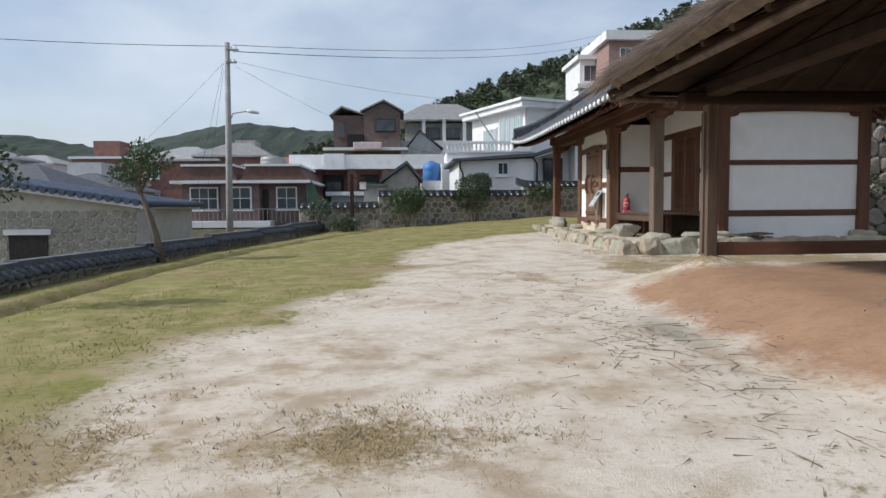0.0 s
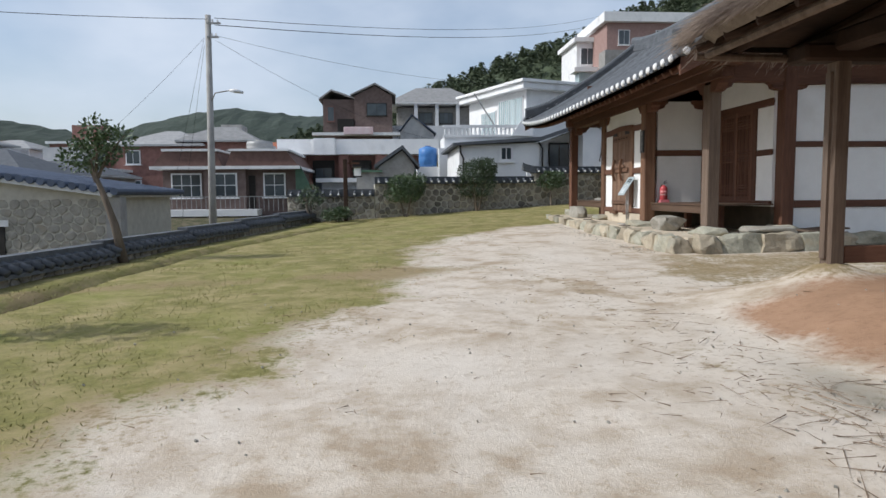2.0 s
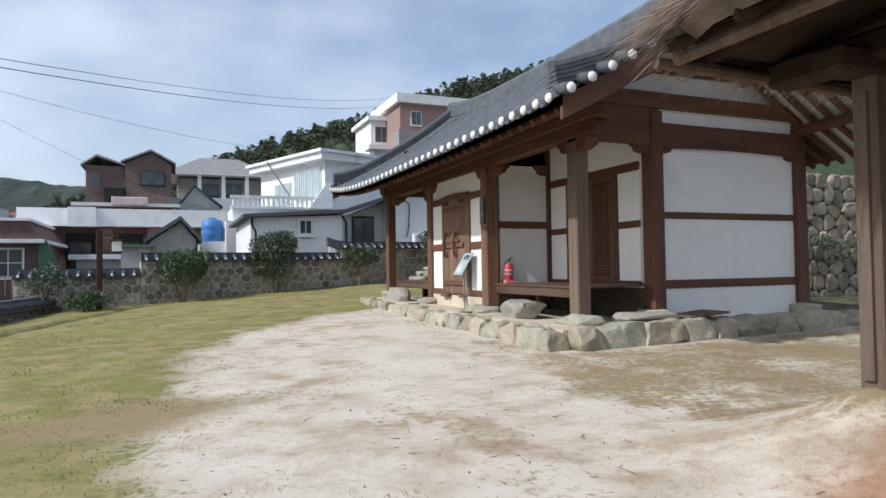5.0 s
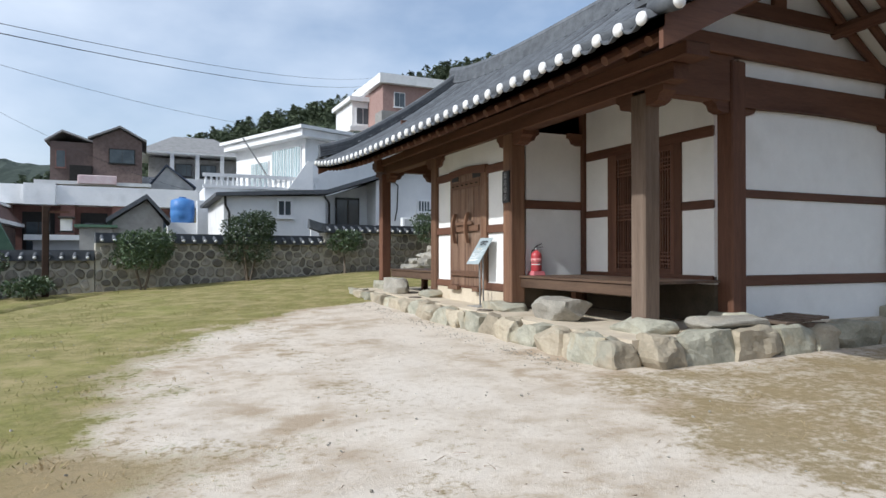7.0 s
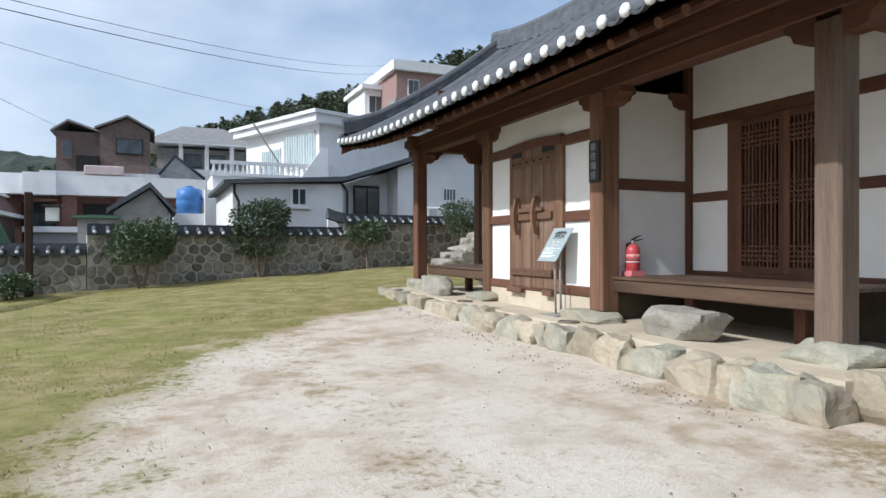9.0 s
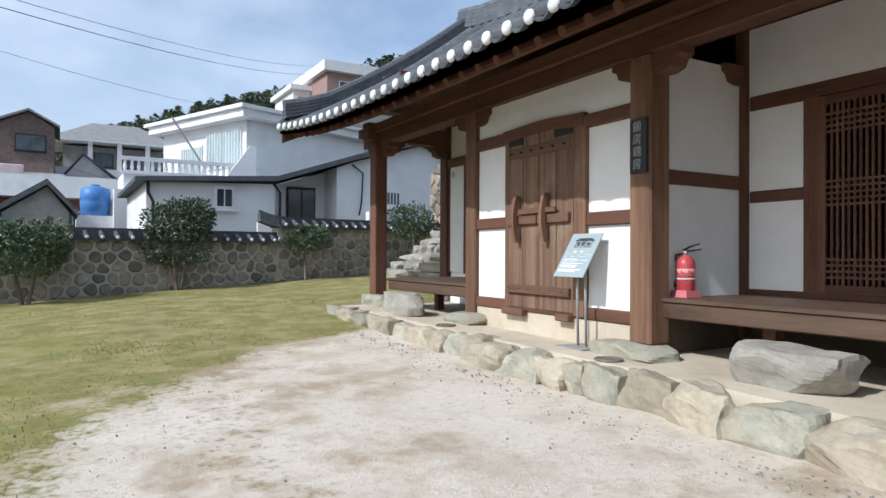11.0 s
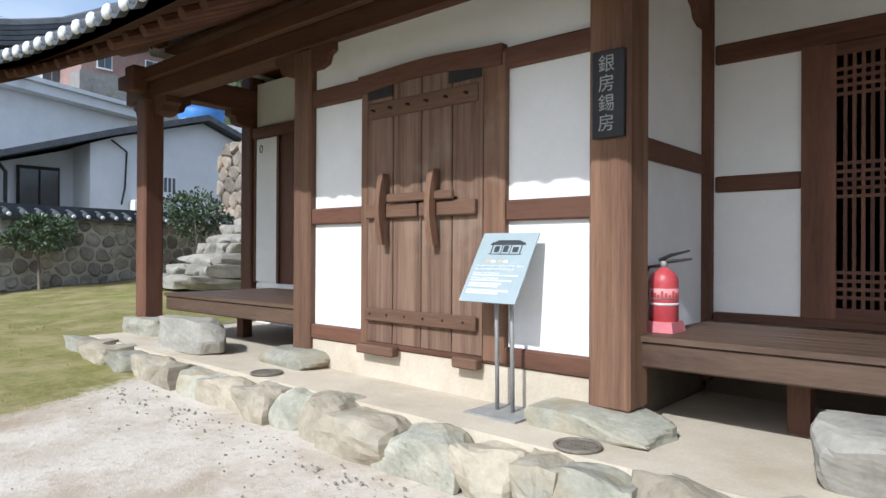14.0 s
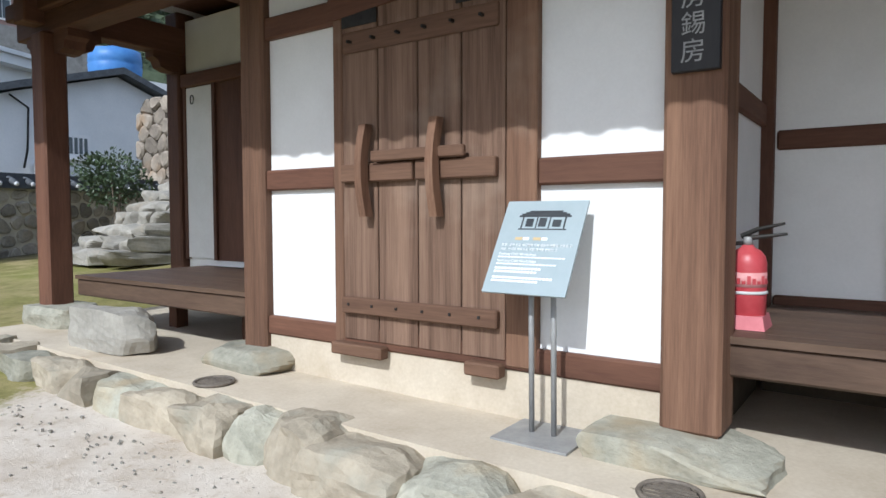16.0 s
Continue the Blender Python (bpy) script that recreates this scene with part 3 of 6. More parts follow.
# closing walls
wall((10.6, 10.72, 6.72, 15.6, 0.45, 4.0))
wall((7.17, 10.6, 15.6, 15.72, 0.45, 4.0))
wall((5.95, 7.3, 12.4, 12.52, 0.5, 3.6))
wall((7.17, 7.3, 12.5, 15.5, 0.5, 3.8))
porch_door = boxed("paper_door", (7.13, 7.165, 14.95, 15.48, 1.14, 3.04), PAPER, hanok, "white paper-covered door standing ajar")
for b in ((14.93, 14.98), (15.45, 15.5)):
    boxed("stile", (7.12, 7.16, *b, 1.12, 3.06), WOOD, porch_door)
bm = bmesh.new()
tube(bm, [(7.1, 15.3 + 0.03 * math.cos(a), 2.9 + 0.05 * math.sin(a)) for a in np.linspace(0, 6.28, 13)], 0.006, 5, False)
part("ring_pull", bm, DARK, porch_door)
beam((7.1, 7.18, 12.66, 15.52, 3.05, 3.2))
boxed("dark_doorway", (7.15, 7.165, 13.7, 14.93, 1.12, 3.05), WOOD, hanok)
boxed("inner_ceiling", (5.9, 10.6, 6.7, 15.6, 3.95, 4.0), WOOD_H, hanok)
# roof
bm = bmesh.new()
for side in (1, -1):
    grid = [[bm.verts.new(front_pt(Y0 + (Y1 - Y0) * i / 48, DEEP * k / 10, side)) for k in range(11)] for i in range(49)]
    for u, v in zip(grid, grid[1:]):
        for k in range(10):
            bm.faces.new((u[k], u[k + 1], v[k + 1], v[k]))
bmesh.ops.remove_doubles(bm, verts=bm.verts[:], dist=0.002)
roof = part("roof", bm, TILE, hanok, "curved grey clay tile roof")


def rib(pts, r=0.075, n=5):
    bm = bmesh.new()
    rings = []
    for i, p in enumerate(pts):
        d = (pts[min(i + 1, len(pts) - 1)] - pts[max(i - 1, 0)]).normalized()
        a = d.cross(Vector((0, 0, 1))).normalized()
        c = a.cross(d)
        rings.append([bm.verts.new(p + a * math.cos(math.pi * k / n) * r + c * (math.sin(math.pi * k / n) * r * 1.1)) for k in range(n + 1)])
    for u, v in zip(rings, rings[1:]):
        for k in range(n):
            bm.faces.new((u[k], u[k + 1], v[k + 1], v[k]))
    bm.faces.new(rings[0])
    part("rib", bm, TILE, roof, smooth=True)


plug_bm = bmesh.new()
bmesh.ops.create_icosphere(plug_bm, subdivisions=2, radius=0.064)
for v in plug_bm.verts:
    v.co.y *= 1.0
    v.co.x *= 0.6
plug_me = bpy.data.meshes.new("plug")
plug_bm.to_mesh(plug_me)
plug_bm.free()
for p in plug_me.polygons:
    p.use_smooth = True
plug_me.materials.append(LIME)


def plug(p, turn):
    ob = new("lime_plug", plug_me)
    ob.parent = roof
    ob.matrix_basis = Matrix.Translation(Vector(p)) @ Matrix.Rotation(turn, 4, "Z")


n_rows = 39
for i in range(n_rows):
    y = Y0 + 0.2 + (Y1 - Y0 - 0.4) * i / (n_rows - 1)
    for side in (1, -1):
        rib([front_pt(y, -0.05 + (DEEP + 0.05) * k / 9, side) for k in range(10)])
    plug(front_pt(y, -0.07) + Vector((0, 0, 0.03)), 0)


eave_bm = bmesh.new()
half = (Y1 - Y0 - 0.4) / (n_rows - 1) / 2
rings = []
for k in range(9):
    u = k / 4 - 1
    sag = -0.075 * (1 - u * u)
    rings.append([eave_bm.verts.new((x, u * (half - 0.03), z + sag)) for x, z in ((-0.06, 0.0), (0.25, 0.11), (0.25, 0.095), (-0.055, -0.02))])
for u, v in zip(rings, rings[1:]):
    for k in range(4):
        eave_bm.faces.new((u[k], u[(k + 1) % 4], v[(k + 1) % 4], v[k]))
bmesh.ops.recalc_face_normals(eave_bm, faces=eave_bm.faces)
eave_me = bpy.data.meshes.new("eave_tile")
eave_bm.to_mesh(eave_me)
eave_bm.free()
eave_me.materials.append(TILE)
for i in range(n_rows - 1):
    y = Y0 + 0.2 + half * (2 * i + 1)
    ob = new("eave_tile", eave_me)
    ob.parent = roof
    ob.matrix_basis = Matrix.Translation(front_pt(y, -0.02) + Vector((0, 0, 0.02)))


def ridge(name, pts, w, h):
    """A ridge of stacked tiles with a round capping row and an upturned end."""
    bm = bmesh.new()
    for layer in range(4):
        ww = w * (1.0 - 0.12 * layer)
        zz = h * layer / 4
        rings = []
        for i, p in enumerate(pts):
            d = (pts[min(i + 1, len(pts) - 1)] - pts[max(i - 1, 0)]).normalized()
            a = d.cross(Vector((0, 0, 1))).normalized() * ww / 2
            rings.append([bm.verts.new(q) for q in (p - a + Vector((0, 0, zz)), p + a + Vector((0, 0, zz)), p + a + Vector((0, 0, zz + h / 4 - 0.012)), p - a + Vector((0, 0, zz + h / 4 - 0.012)))])
        for u, v in zip(rings, rings[1:]):
            for k in range(4):
                bm.faces.new((u[k], u[(k + 1) % 4], v[(k + 1) % 4], v[k]))
        bm.faces.new(rings[0])
        bm.faces.new(rings[-1])
    tube(bm, [p + Vector((0, 0, h)) for p in pts], w * 0.33, 8)
    part(name, bm, TILE, roof)


ridge("main_ridge", [front_pt(Y0 - 0.04 + (Y1 - Y0 + 0.08) * k / 16, DEEP) + Vector((0, 0, -0.05 + 0.06 * abs(k / 8 - 1) ** 8)) for k in range(17)], 0.34, 0.34)
for yv, sg in ((Y0, 1), (Y1, -1)):
    for sd in (1, -1):
        run = [front_pt(yv + 0.24 * sg, DEEP * (k / 12) ** 1.15, sd) for k in range(13)]
        for k, up in enumerate((0.15, 0.1, 0.05)):
            run[k].z += up
        ridge("verge_ridge", run, 0.26, 0.24)
        # short tiles laid across the verge, their ends plugged with lime
        for k in range(13):
            p = front_pt(yv, 0.05 + 0.3 * k, sd) + Vector((0, 0, 0.05))
            bm = bmesh.new()
            tube(bm, [p + Vector((0, -0.1 * sg, -0.02)), p + Vector((0, 0.2 * sg, 0.03))], 0.075, 8)
            part("verge_tile", bm, TILE, roof, smooth=True)
            plug(p + Vector((0, -0.11 * sg, -0.02)), math.pi / 2)
        # barge board
        bm = bmesh.new()
        lo, hi = [], []
        for k in range(11):
            p = front_pt(yv, 0.02 + (DEEP - 0.02) * k / 10, sd)
            drop = 0.3 + 0.1 * (k / 10)
            lo.append([bm.verts.new((p.x, yv + o * sg, p.z - drop)) for o in (0.04, 0.09)])
            hi.append([bm.verts.new((p.x, yv + o * sg, p.z - 0.03)) for o in (0.04, 0.09)])
        for k in range(10):
            bm.faces.new((lo[k][0], lo[k + 1][0], hi[k + 1][0], hi[k][0]))
            bm.faces.new((lo[k][1], lo[k + 1][1], hi[k + 1][1], hi[k][1]))
            bm.faces.new((lo[k][0], lo[k + 1][0], lo[k + 1][1], lo[k][1]))
        bm.faces.new((lo[0][0], lo[0][1], hi[0][1], hi[0][0]))
        part("barge_board", bm, WOOD_X, hanok)
    # purlins carry the overhang
    yw = 6.63 if sg > 0 else 15.64
    for d in (1.5, 2.7, 3.85, 5.1, 6.3):
        p = front_pt(yv, d if d <= DEEP else 2 * DEEP - d, 1 if d <= DEEP else -1)
        bm = bmesh.new()
        tube(bm, [(p.x, yv + 0.08 * sg, p.z - 0.3), (p.x, yw + 0.2 * sg, p.z - 0.3 - 0.1)], 0.1, 10)
        part("purlin", bm, WOOD_H, hanok)
    # gable plaster up to the roof
    bm = bmesh.new()
    lo, hi = [], []
    for o in (0.0, 0.1):
        lo.append([bm.verts.new((5.75 + 4.9 * k / 12, yw + o * sg, 3.9)) for k in range(13)])
        row = []
        for k in range(13):
            d = 5.75 + 4.9 * k / 12 - X0
            p = front_pt(yw, d if d <= DEEP else 2 * DEEP - d)
            row.append(bm.verts.new((X0 + d, yw + o * sg, p.z - 0.1)))
        hi.append(row)
    for k in range(12):
        for s in (0, 1):
            bm.faces.new((lo[s][k], lo[s][k + 1], hi[s][k + 1], hi[s][k]))
    part("plaster_panel", bm, PLASTER, hanok)
    for b in ((6.2, 10.2, 4.55, 4.75), (8.08, 8.32, 4.75, 5.5)):
        boxed("gable_timber", (b[0], b[1], yw - 0.04 * sg - 0.03, yw - 0.04 * sg + 0.03, b[2], b[3]), WOOD_X, hanok)
# eave boards under the tiles, and the rafters
for ya, yb, side, dmin, dmax, m in ((Y0 + 0.1, 6.62, 1, 0.03, 1.75, WOOD_X), (Y0 + 0.1, 6.62, 1, 1.75, DEEP, PLASTER), (6.62, 15.66, 1, 0.03, 2.9, WOOD_X), (15.66, Y1 - 0.1, 1, 0.03, DEEP, WOOD_X), (Y0 + 0.1, 6.62, -1, 0.03, DEEP, PLASTER), (6.62, Y1 - 0.1, -1, 0.03, 2.9, WOOD_X)):
    bm = bmesh.new()
    prev = None
    for i in range(21):
        y = ya + (yb - ya) * i / 20
        row = [bm.verts.new(front_pt(y, dmin + (dmax - dmin) * k / 6, side) - Vector((0, 0, 0.07))) for k in range(7)]
        if prev:
            for k in range(6):
                bm.faces.new((prev[k], prev[k + 1], row[k + 1], row[k]))
        prev = row
    part("soffit", bm, m, hanok)
bm = bmesh.new()
prev = None
for i in range(41):
    p = front_pt(Y0 + (Y1 - Y0) * i / 40, 0.0)
    row = [bm.verts.new(p + Vector((0, 0, -0.02))), bm.verts.new(p + Vector((0, 0, -0.12)))]
    if prev:
        bm.faces.new((prev[0], prev[1], row[1], row[0]))
    prev = row
bmesh.ops.solidify(bm, geom=bm.faces[:], thickness=0.04)
part("eave_board", bm, WOOD_H, hanok)
for i in range(38):
    y = Y0 + 0.35 + (Y1 - Y0 - 0.7) * i / 37
    for side in (1, -1):
        dm = DEEP if (y < 6.6 or y > 15.6) else 2.4
        bm = bmesh.new()
        tube(bm, [front_pt(y, 0.14 + (dm - 0.14) * k / 4, side) - Vector((0, 0, 0.19)) for k in range(5)], [0.05, 0.056, 0.06, 0.06, 0.06], 8)
        part("rafter", bm, WOOD_X, hanok)
# raised floors
for y0, y1, fx in ((6.62, 9.44, 5.84), (12.64, 15.11, 5.72)):
    boxed("floor_beam", (fx, fx + 0.14, y0, y1, 0.87, 1.025), MARU, hanok, bevel=0.012)
    for yy in (y0 + 0.6, y1 - 0.8):
        boxed("floor_leg", (fx + 0.5, fx + 0.62, yy, yy + 0.12, 0.45, 1.02), WOOD, hanok)
    n = 9
    for k in range(n):
        a, b = fx - 0.02 + (7.15 - fx) * k / n, fx - 0.02 + (7.15 - fx) * (k + 1) / n
        boxed("floor_board", (a, b - 0.006, y0, y1, 1.026, 1.06), MARU, hanok)

# ---- stone platform ----
plat = thing("stone_platform", (7.6, 10.6, 0.2), "packed earth platform edged with rough green-grey stones", "platform", kind="structure")
bm = bmesh.new()
vs = [bm.verts.new((x, y, platform_z(y) - 0.02)) for x, y in ((5.14, 6.0), (5.08, 15.6), (11.4, 15.9), (11.4, 5.9))]
bm.faces.new(vs)
r = bmesh.ops.extrude_face_region(bm, geom=bm.faces[:])
for v in r["geom"]:
    if isinstance(v, bmesh.types.BMVert):
        v.co.z -= 0.5
part("earth_fill", bm, EARTH, plat)


def stone(name, c, size, parent, m=STONE_G, seed=0, turn=0.0, cuts=2, rough=0.12):
    """A rough block: a bevelled, broken-faced lump."""
    rnd = random.Random(seed)
    bm = bmesh.new()
    bmesh.ops.create_cube(bm, size=1.0)
    bmesh.ops.subdivide_edges(bm, edges=bm.edges[:], cuts=cuts + 5, use_grid_fill=True)
    o = Vector((rnd.random() * 50, rnd.random() * 50, 0))
    small = min(size)
    # a few broken planes cut the corners of a rounded block
    planes = []
    for _ in range(7):
        d = Vector((rnd.uniform(-1, 1), rnd.uniform(-1, 1), rnd.uniform(-0.5, 1))).normalized()
        planes.append((d, rnd.uniform(0.43, 0.58)))
    for v in bm.verts:
        q = v.co.copy()
        ball = q.normalized() * 0.56
        q = q.lerp(ball, 0.12 + 0.25 * max(0.0, q.length - 0.6))
        for d, lim in planes:
            over = q.dot(d) - lim
            if over > 0:
                q -= d * over * 0.85
        w = Vector((q.x * size[0], q.y * size[1], q.z * size[2]))
        nn = noise.noise_vector(q * 1.6 + o)
        n2 = noise.noise_vector(w * 6 + o) * 0.7 + noise.noise_vector(w * 15 + o) * 0.4 + noise.noise_vector(w * 34 + o) * 0.2
        v.co = w * 1.06 + Vector((nn.x * size[0], nn.y * size[1], nn.z * size[2])) * rough + n2 * small * 0.075
    bm.transform(Matrix.Translation(c) @ Matrix.Rotation(turn, 4, "Z"))
    return part(name, bm, m, parent)


y, k = 5.95, 0
while y < 15.6:
    rnd = random.Random(100 + k)
    w = rnd.uniform(0.26, 0.56)
    if y + w > 15.5:
        w = 15.75 - y
    g = ground_z(4.8, y)
    hgt = platform_z(y) - g + 0.07
    stone("stone", (5.04 - 0.02 * (y - 6) / 3 + rnd.uniform(-0.05, 0.05), y + w / 2, g - 0.1 + hgt / 2), (rnd.uniform(0.3, 0.4), w * 1.13, hgt + rnd.uniform(-0.02, 0.03)), plat, (STONE_T, STONE_G, STONE_T)[k % 3], seed=k)
    y += w
    k += 1
x = 5.25
while x < 11.4:
    rnd = random.Random(100 + k)
    w = rnd.uniform(0.4, 0.8)
    g = ground_z(x, 5.8)
    hgt = 0.5 - min(g, 0.25) + 0.12
    stone("stone", (x + w / 2, 5.95 + rnd.uniform(-0.05, 0.05), 0.5 - hgt / 2 + 0.02), (w * 1.06, 0.38, hgt), plat, (STONE_G, STONE_T)[k % 2], seed=k)
    x += w
    k += 1

# column pads and loose rocks
for c, s, sd in (((5.78, 6.54, 0.55), (0.46, 0.6, 0.18), 1), ((5.7, 9.57, 0.53), (0.52, 0.74, 0.17), 2), ((5.72, 12.56, 0.6), (0.46, 0.68, 0.16), 3), ((5.72, 15.3, 0.66), (0.5, 0.7, 0.2), 4),
                 ((7.3, 6.55, 0.54), (0.48, 0.45, 0.2), 5), ((10.6, 6.55, 0.54), (0.5, 0.45, 0.2), 6)):
    tagged(stone("base_stone", c, s, None, seed=40 + sd), "rough green-grey stone under a timber column", "stone", "column base stones")

# ---- thatched shed ----
shed = thing("thatched_shed", (5.6, -3.0, 0.3), "open timber shed with a grey straw thatch roof", "shed")
for px, py in ((4.33, 0.98), (4.33, -4.4), (7.6, 0.98), (7.6, -4.4)):
    boxed("post", (px - 0.085, px + 0.085, py - 0.085, py + 0.085, 0.35, 2.75), WOOD_GREY, shed, bevel=0.02)
boxed("low_rail", (4.43, 7.5, 0.93, 1.03, 0.55, 0.73), WOOD_X, shed, bevel=0.01)
# beams under the thatch, their colour darkened to stand for its shade
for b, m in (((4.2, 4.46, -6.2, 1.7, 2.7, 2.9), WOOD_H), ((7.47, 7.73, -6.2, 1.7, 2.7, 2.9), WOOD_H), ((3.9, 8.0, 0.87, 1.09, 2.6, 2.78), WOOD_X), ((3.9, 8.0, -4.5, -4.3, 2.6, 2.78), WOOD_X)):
    boxed("beam", b, SHADE_DARK_WOOD, shed, bevel=0.03)
bm = bmesh.new()
HX0, HX1, HY0, HY1, HR = 2.95, 9.0, -7.0, 1.9, 1.0
rings = []
for k, (ins, z) in enumerate(((0.12, 2.86), (0.0, 2.95), (0.0, 3.08), (0.25, 3.2), (1.0, 3.56), (2.0, 3.98), (2.9, 4.22))):
    ring = []
    for cx, cy, a0 in ((HX1 - HR, HY1 - HR, 0), (HX0 + HR, HY1 - HR, 90), (HX0 + HR, HY0 + HR, 180), (HX1 - HR, HY0 + HR, 270)):
        for q in range(7):
            a = radians(a0 + 15 * q)
            sx_ = (HX0 + HX1) / 2
            rr = max(0.05, HR - ins)
            ccx = cx - math.copysign(max(0, ins - HR + 0.05), cx - sx_)
            ccy = cy - math.copysign(max(0, ins - HR + 0.05), cy + 2.5)
            ring.append(bm.verts.new((ccx + rr * math.cos(a), ccy + rr * math.sin(a), z + 0.03 * noise.noise((ccx + q, ccy, k)))))
    rings.append(ring)
for u, v in zip(rings, rings[1:]):
    for i in range(len(u)):
        bm.faces.new((u[i], u[(i + 1) % len(u)], v[(i + 1) % len(v)], v[i]))
bm.faces.new(rings[-1])
part("thatch", bm, THATCH, shed)
# underside boards, rafters and the eave pole; boards and rafters coloured dark for the shade
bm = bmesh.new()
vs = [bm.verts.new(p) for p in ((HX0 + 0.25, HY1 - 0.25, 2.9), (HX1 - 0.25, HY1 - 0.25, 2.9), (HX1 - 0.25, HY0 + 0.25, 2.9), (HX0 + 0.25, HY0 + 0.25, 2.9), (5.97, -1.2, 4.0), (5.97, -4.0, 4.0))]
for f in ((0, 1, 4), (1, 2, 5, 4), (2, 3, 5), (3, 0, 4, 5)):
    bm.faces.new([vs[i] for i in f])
part("ceiling_board", bm, SHADE_DARK_WOOD, shed)
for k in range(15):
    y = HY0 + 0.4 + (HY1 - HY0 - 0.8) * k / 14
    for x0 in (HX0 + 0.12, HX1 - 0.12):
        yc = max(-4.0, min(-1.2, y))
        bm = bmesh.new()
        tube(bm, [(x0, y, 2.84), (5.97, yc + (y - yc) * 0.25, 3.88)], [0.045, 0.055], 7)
        part("rafter", bm, SHADE_DARK_WOOD, shed)
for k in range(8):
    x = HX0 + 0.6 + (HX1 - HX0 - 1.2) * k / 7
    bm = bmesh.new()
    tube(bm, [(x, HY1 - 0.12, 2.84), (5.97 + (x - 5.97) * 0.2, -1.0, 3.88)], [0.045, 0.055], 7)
    part("rafter", bm, SHADE_DARK_WOOD, shed)
for pts in (((HX0 + 0.3, HY0, 2.8), (HX0 + 0.25, -2, 2.77), (HX0 + 0.3, HY1 - 0.3, 2.8)), ((HX0 + 0.2, HY1 - 0.2, 2.8), (6, HY1 - 0.22, 2.76), (HX1, HY1 - 0.2, 2.8))):
    bm = bmesh.new()
    tube(bm, pts, 0.045, 8)
    part("eave_pole", bm, WOOD_GREY, shed)
boxed("brace_strip", (4.215, 4.245, 0.94, 1.02, 0.6, 2.5), WOOD_GREY, shed)
# straw on the thatch, each stalk a thin three-sided spike
rnd = random.Random(5)
sv, sf = [], []


def stalk(p, d, w):
    p, d = Vector(p), Vector(d)
    a = d.orthogonal().normalized() * w
    c = d.normalized().cross(a)
    i = len(sv)
    sv.extend([p + a, p - a * 0.5 + c, p - a * 0.5 - c, p + d])
    sf.extend([(i, i + 1, i + 3), (i + 1, i + 2, i + 3), (i + 2, i, i + 3)])


for k in range(20000):
    if rnd.random() < 0.68:
        y = rnd.uniform(HY0, HY1 - 0.2)
        n = Vector((-1, 0.15 * rnd.uniform(-1, 1) + (0.7 if y > HY1 - 1.1 else 0), 0))
        edge = Vector((HX0 + (0.0 if y < HY1 - 1 else 0.3 * (y - HY1 + 1) ** 2), y, 0))
    else:
        x = rnd.uniform(HX0 + 0.3, HX1 - 0.5)
        n = Vector((0.15 * rnd.uniform(-1, 1) - (0.7 if x < HX0 + 1.1 else 0), 1, 0))
        edge = Vector((x, HY1 - (0.3 * (HX0 + 1.3 - x) ** 2 if x < HX0 + 1.3 else 0), 0))
    n.normalize()
    up = rnd.random() ** 1.5 * 1.5
    z = interp(up, (0, 0.25, 1.0, 1.5), (2.95 + rnd.random() * 0.14, 3.21, 3.57, 3.79))
    p = edge - n * up + Vector((0, 0, z + 0.01))
    slope = -0.5 if up > 0.2 else -rnd.uniform(0.25, 1.0)
    stalk(p, (n + Vector((rnd.uniform(-0.3, 0.3), rnd.uniform(-0.3, 0.3), slope))) * rnd.uniform(0.14, 0.4), rnd.choice((0.005, 0.007, 0.01)))
sme = bpy.data.meshes.new("straw")
sme.from_pydata(sv, [], sf)
sme.materials.append(STRAW)
straw = new("straw", sme)
straw.parent = shed
straw.matrix_parent_inverse = Matrix.Translation(-Vector(shed.location))
tagged(straw, "loose grey-brown straw ends", kind="stuff")

# ---- yard walls ----
def wall_run(name, pts, low, tops, label):
    """A mortared stone wall along plan points with a tiled cap."""
    w = thing(name, (pts[0][0], pts[0][1], low), label, "wall", kind="structure")
    bm = bmesh.new()
    cap = bmesh.new()
    for (xa, ya), (xb, yb), tp in zip(pts, pts[1:], tops):
        d = Vector((xb - xa, yb - ya, 0))
        nrm = Vector((-d.y, d.x, 0)).normalized()
        for half, z0, z1, target in ((0.2, low, tp - 0.3, bm), (0.34, tp - 0.3, tp - 0.24, cap), (0.22, tp - 0.24, tp - 0.1, cap), (0.12, tp - 0.1, tp, cap)):
            q = [Vector((xa, ya, 0)) - nrm * half, Vector((xb, yb, 0)) - nrm * half, Vector((xb, yb, 0)) + nrm * half, Vector((xa, ya, 0)) + nrm * half]
            lo = [target.verts.new((p.x, p.y, z0)) for p in q]
            hi = [target.verts.new((p.x, p.y, z1)) for p in q]
            target.faces.new(lo[::-1])
            target.faces.new(hi)
            for k in range(4):
                target.faces.new((lo[k], lo[(k + 1) % 4], hi[(k + 1) % 4], hi[k]))
    part("core", bm, MORTAR, w)
    part("cap", cap, TILE, w)
    return w


north = wall_run("wall_north", [(-4.4, 21.6), (-0.9, 21.6), (5.9, 22.5), (12.5, 23.4)], -0.6, (1.52, 2.02, 2.44), "mortared field-stone yard wall with tile cap")
WEST = [(-6.2, -12), (-6.1, 3), (-5.65, 7), (-5.2, 10.5), (-4.7, 14), (-4.2, 17.5), (-3.6, 21.5)]
WEST_TOPS = (0.43, 0.45, 0.5, 0.56, 0.62, 0.68)
west = wall_run("wall_west", WEST, -3.0, WEST_TOPS, "low field-stone yard wall with dark tile cap")


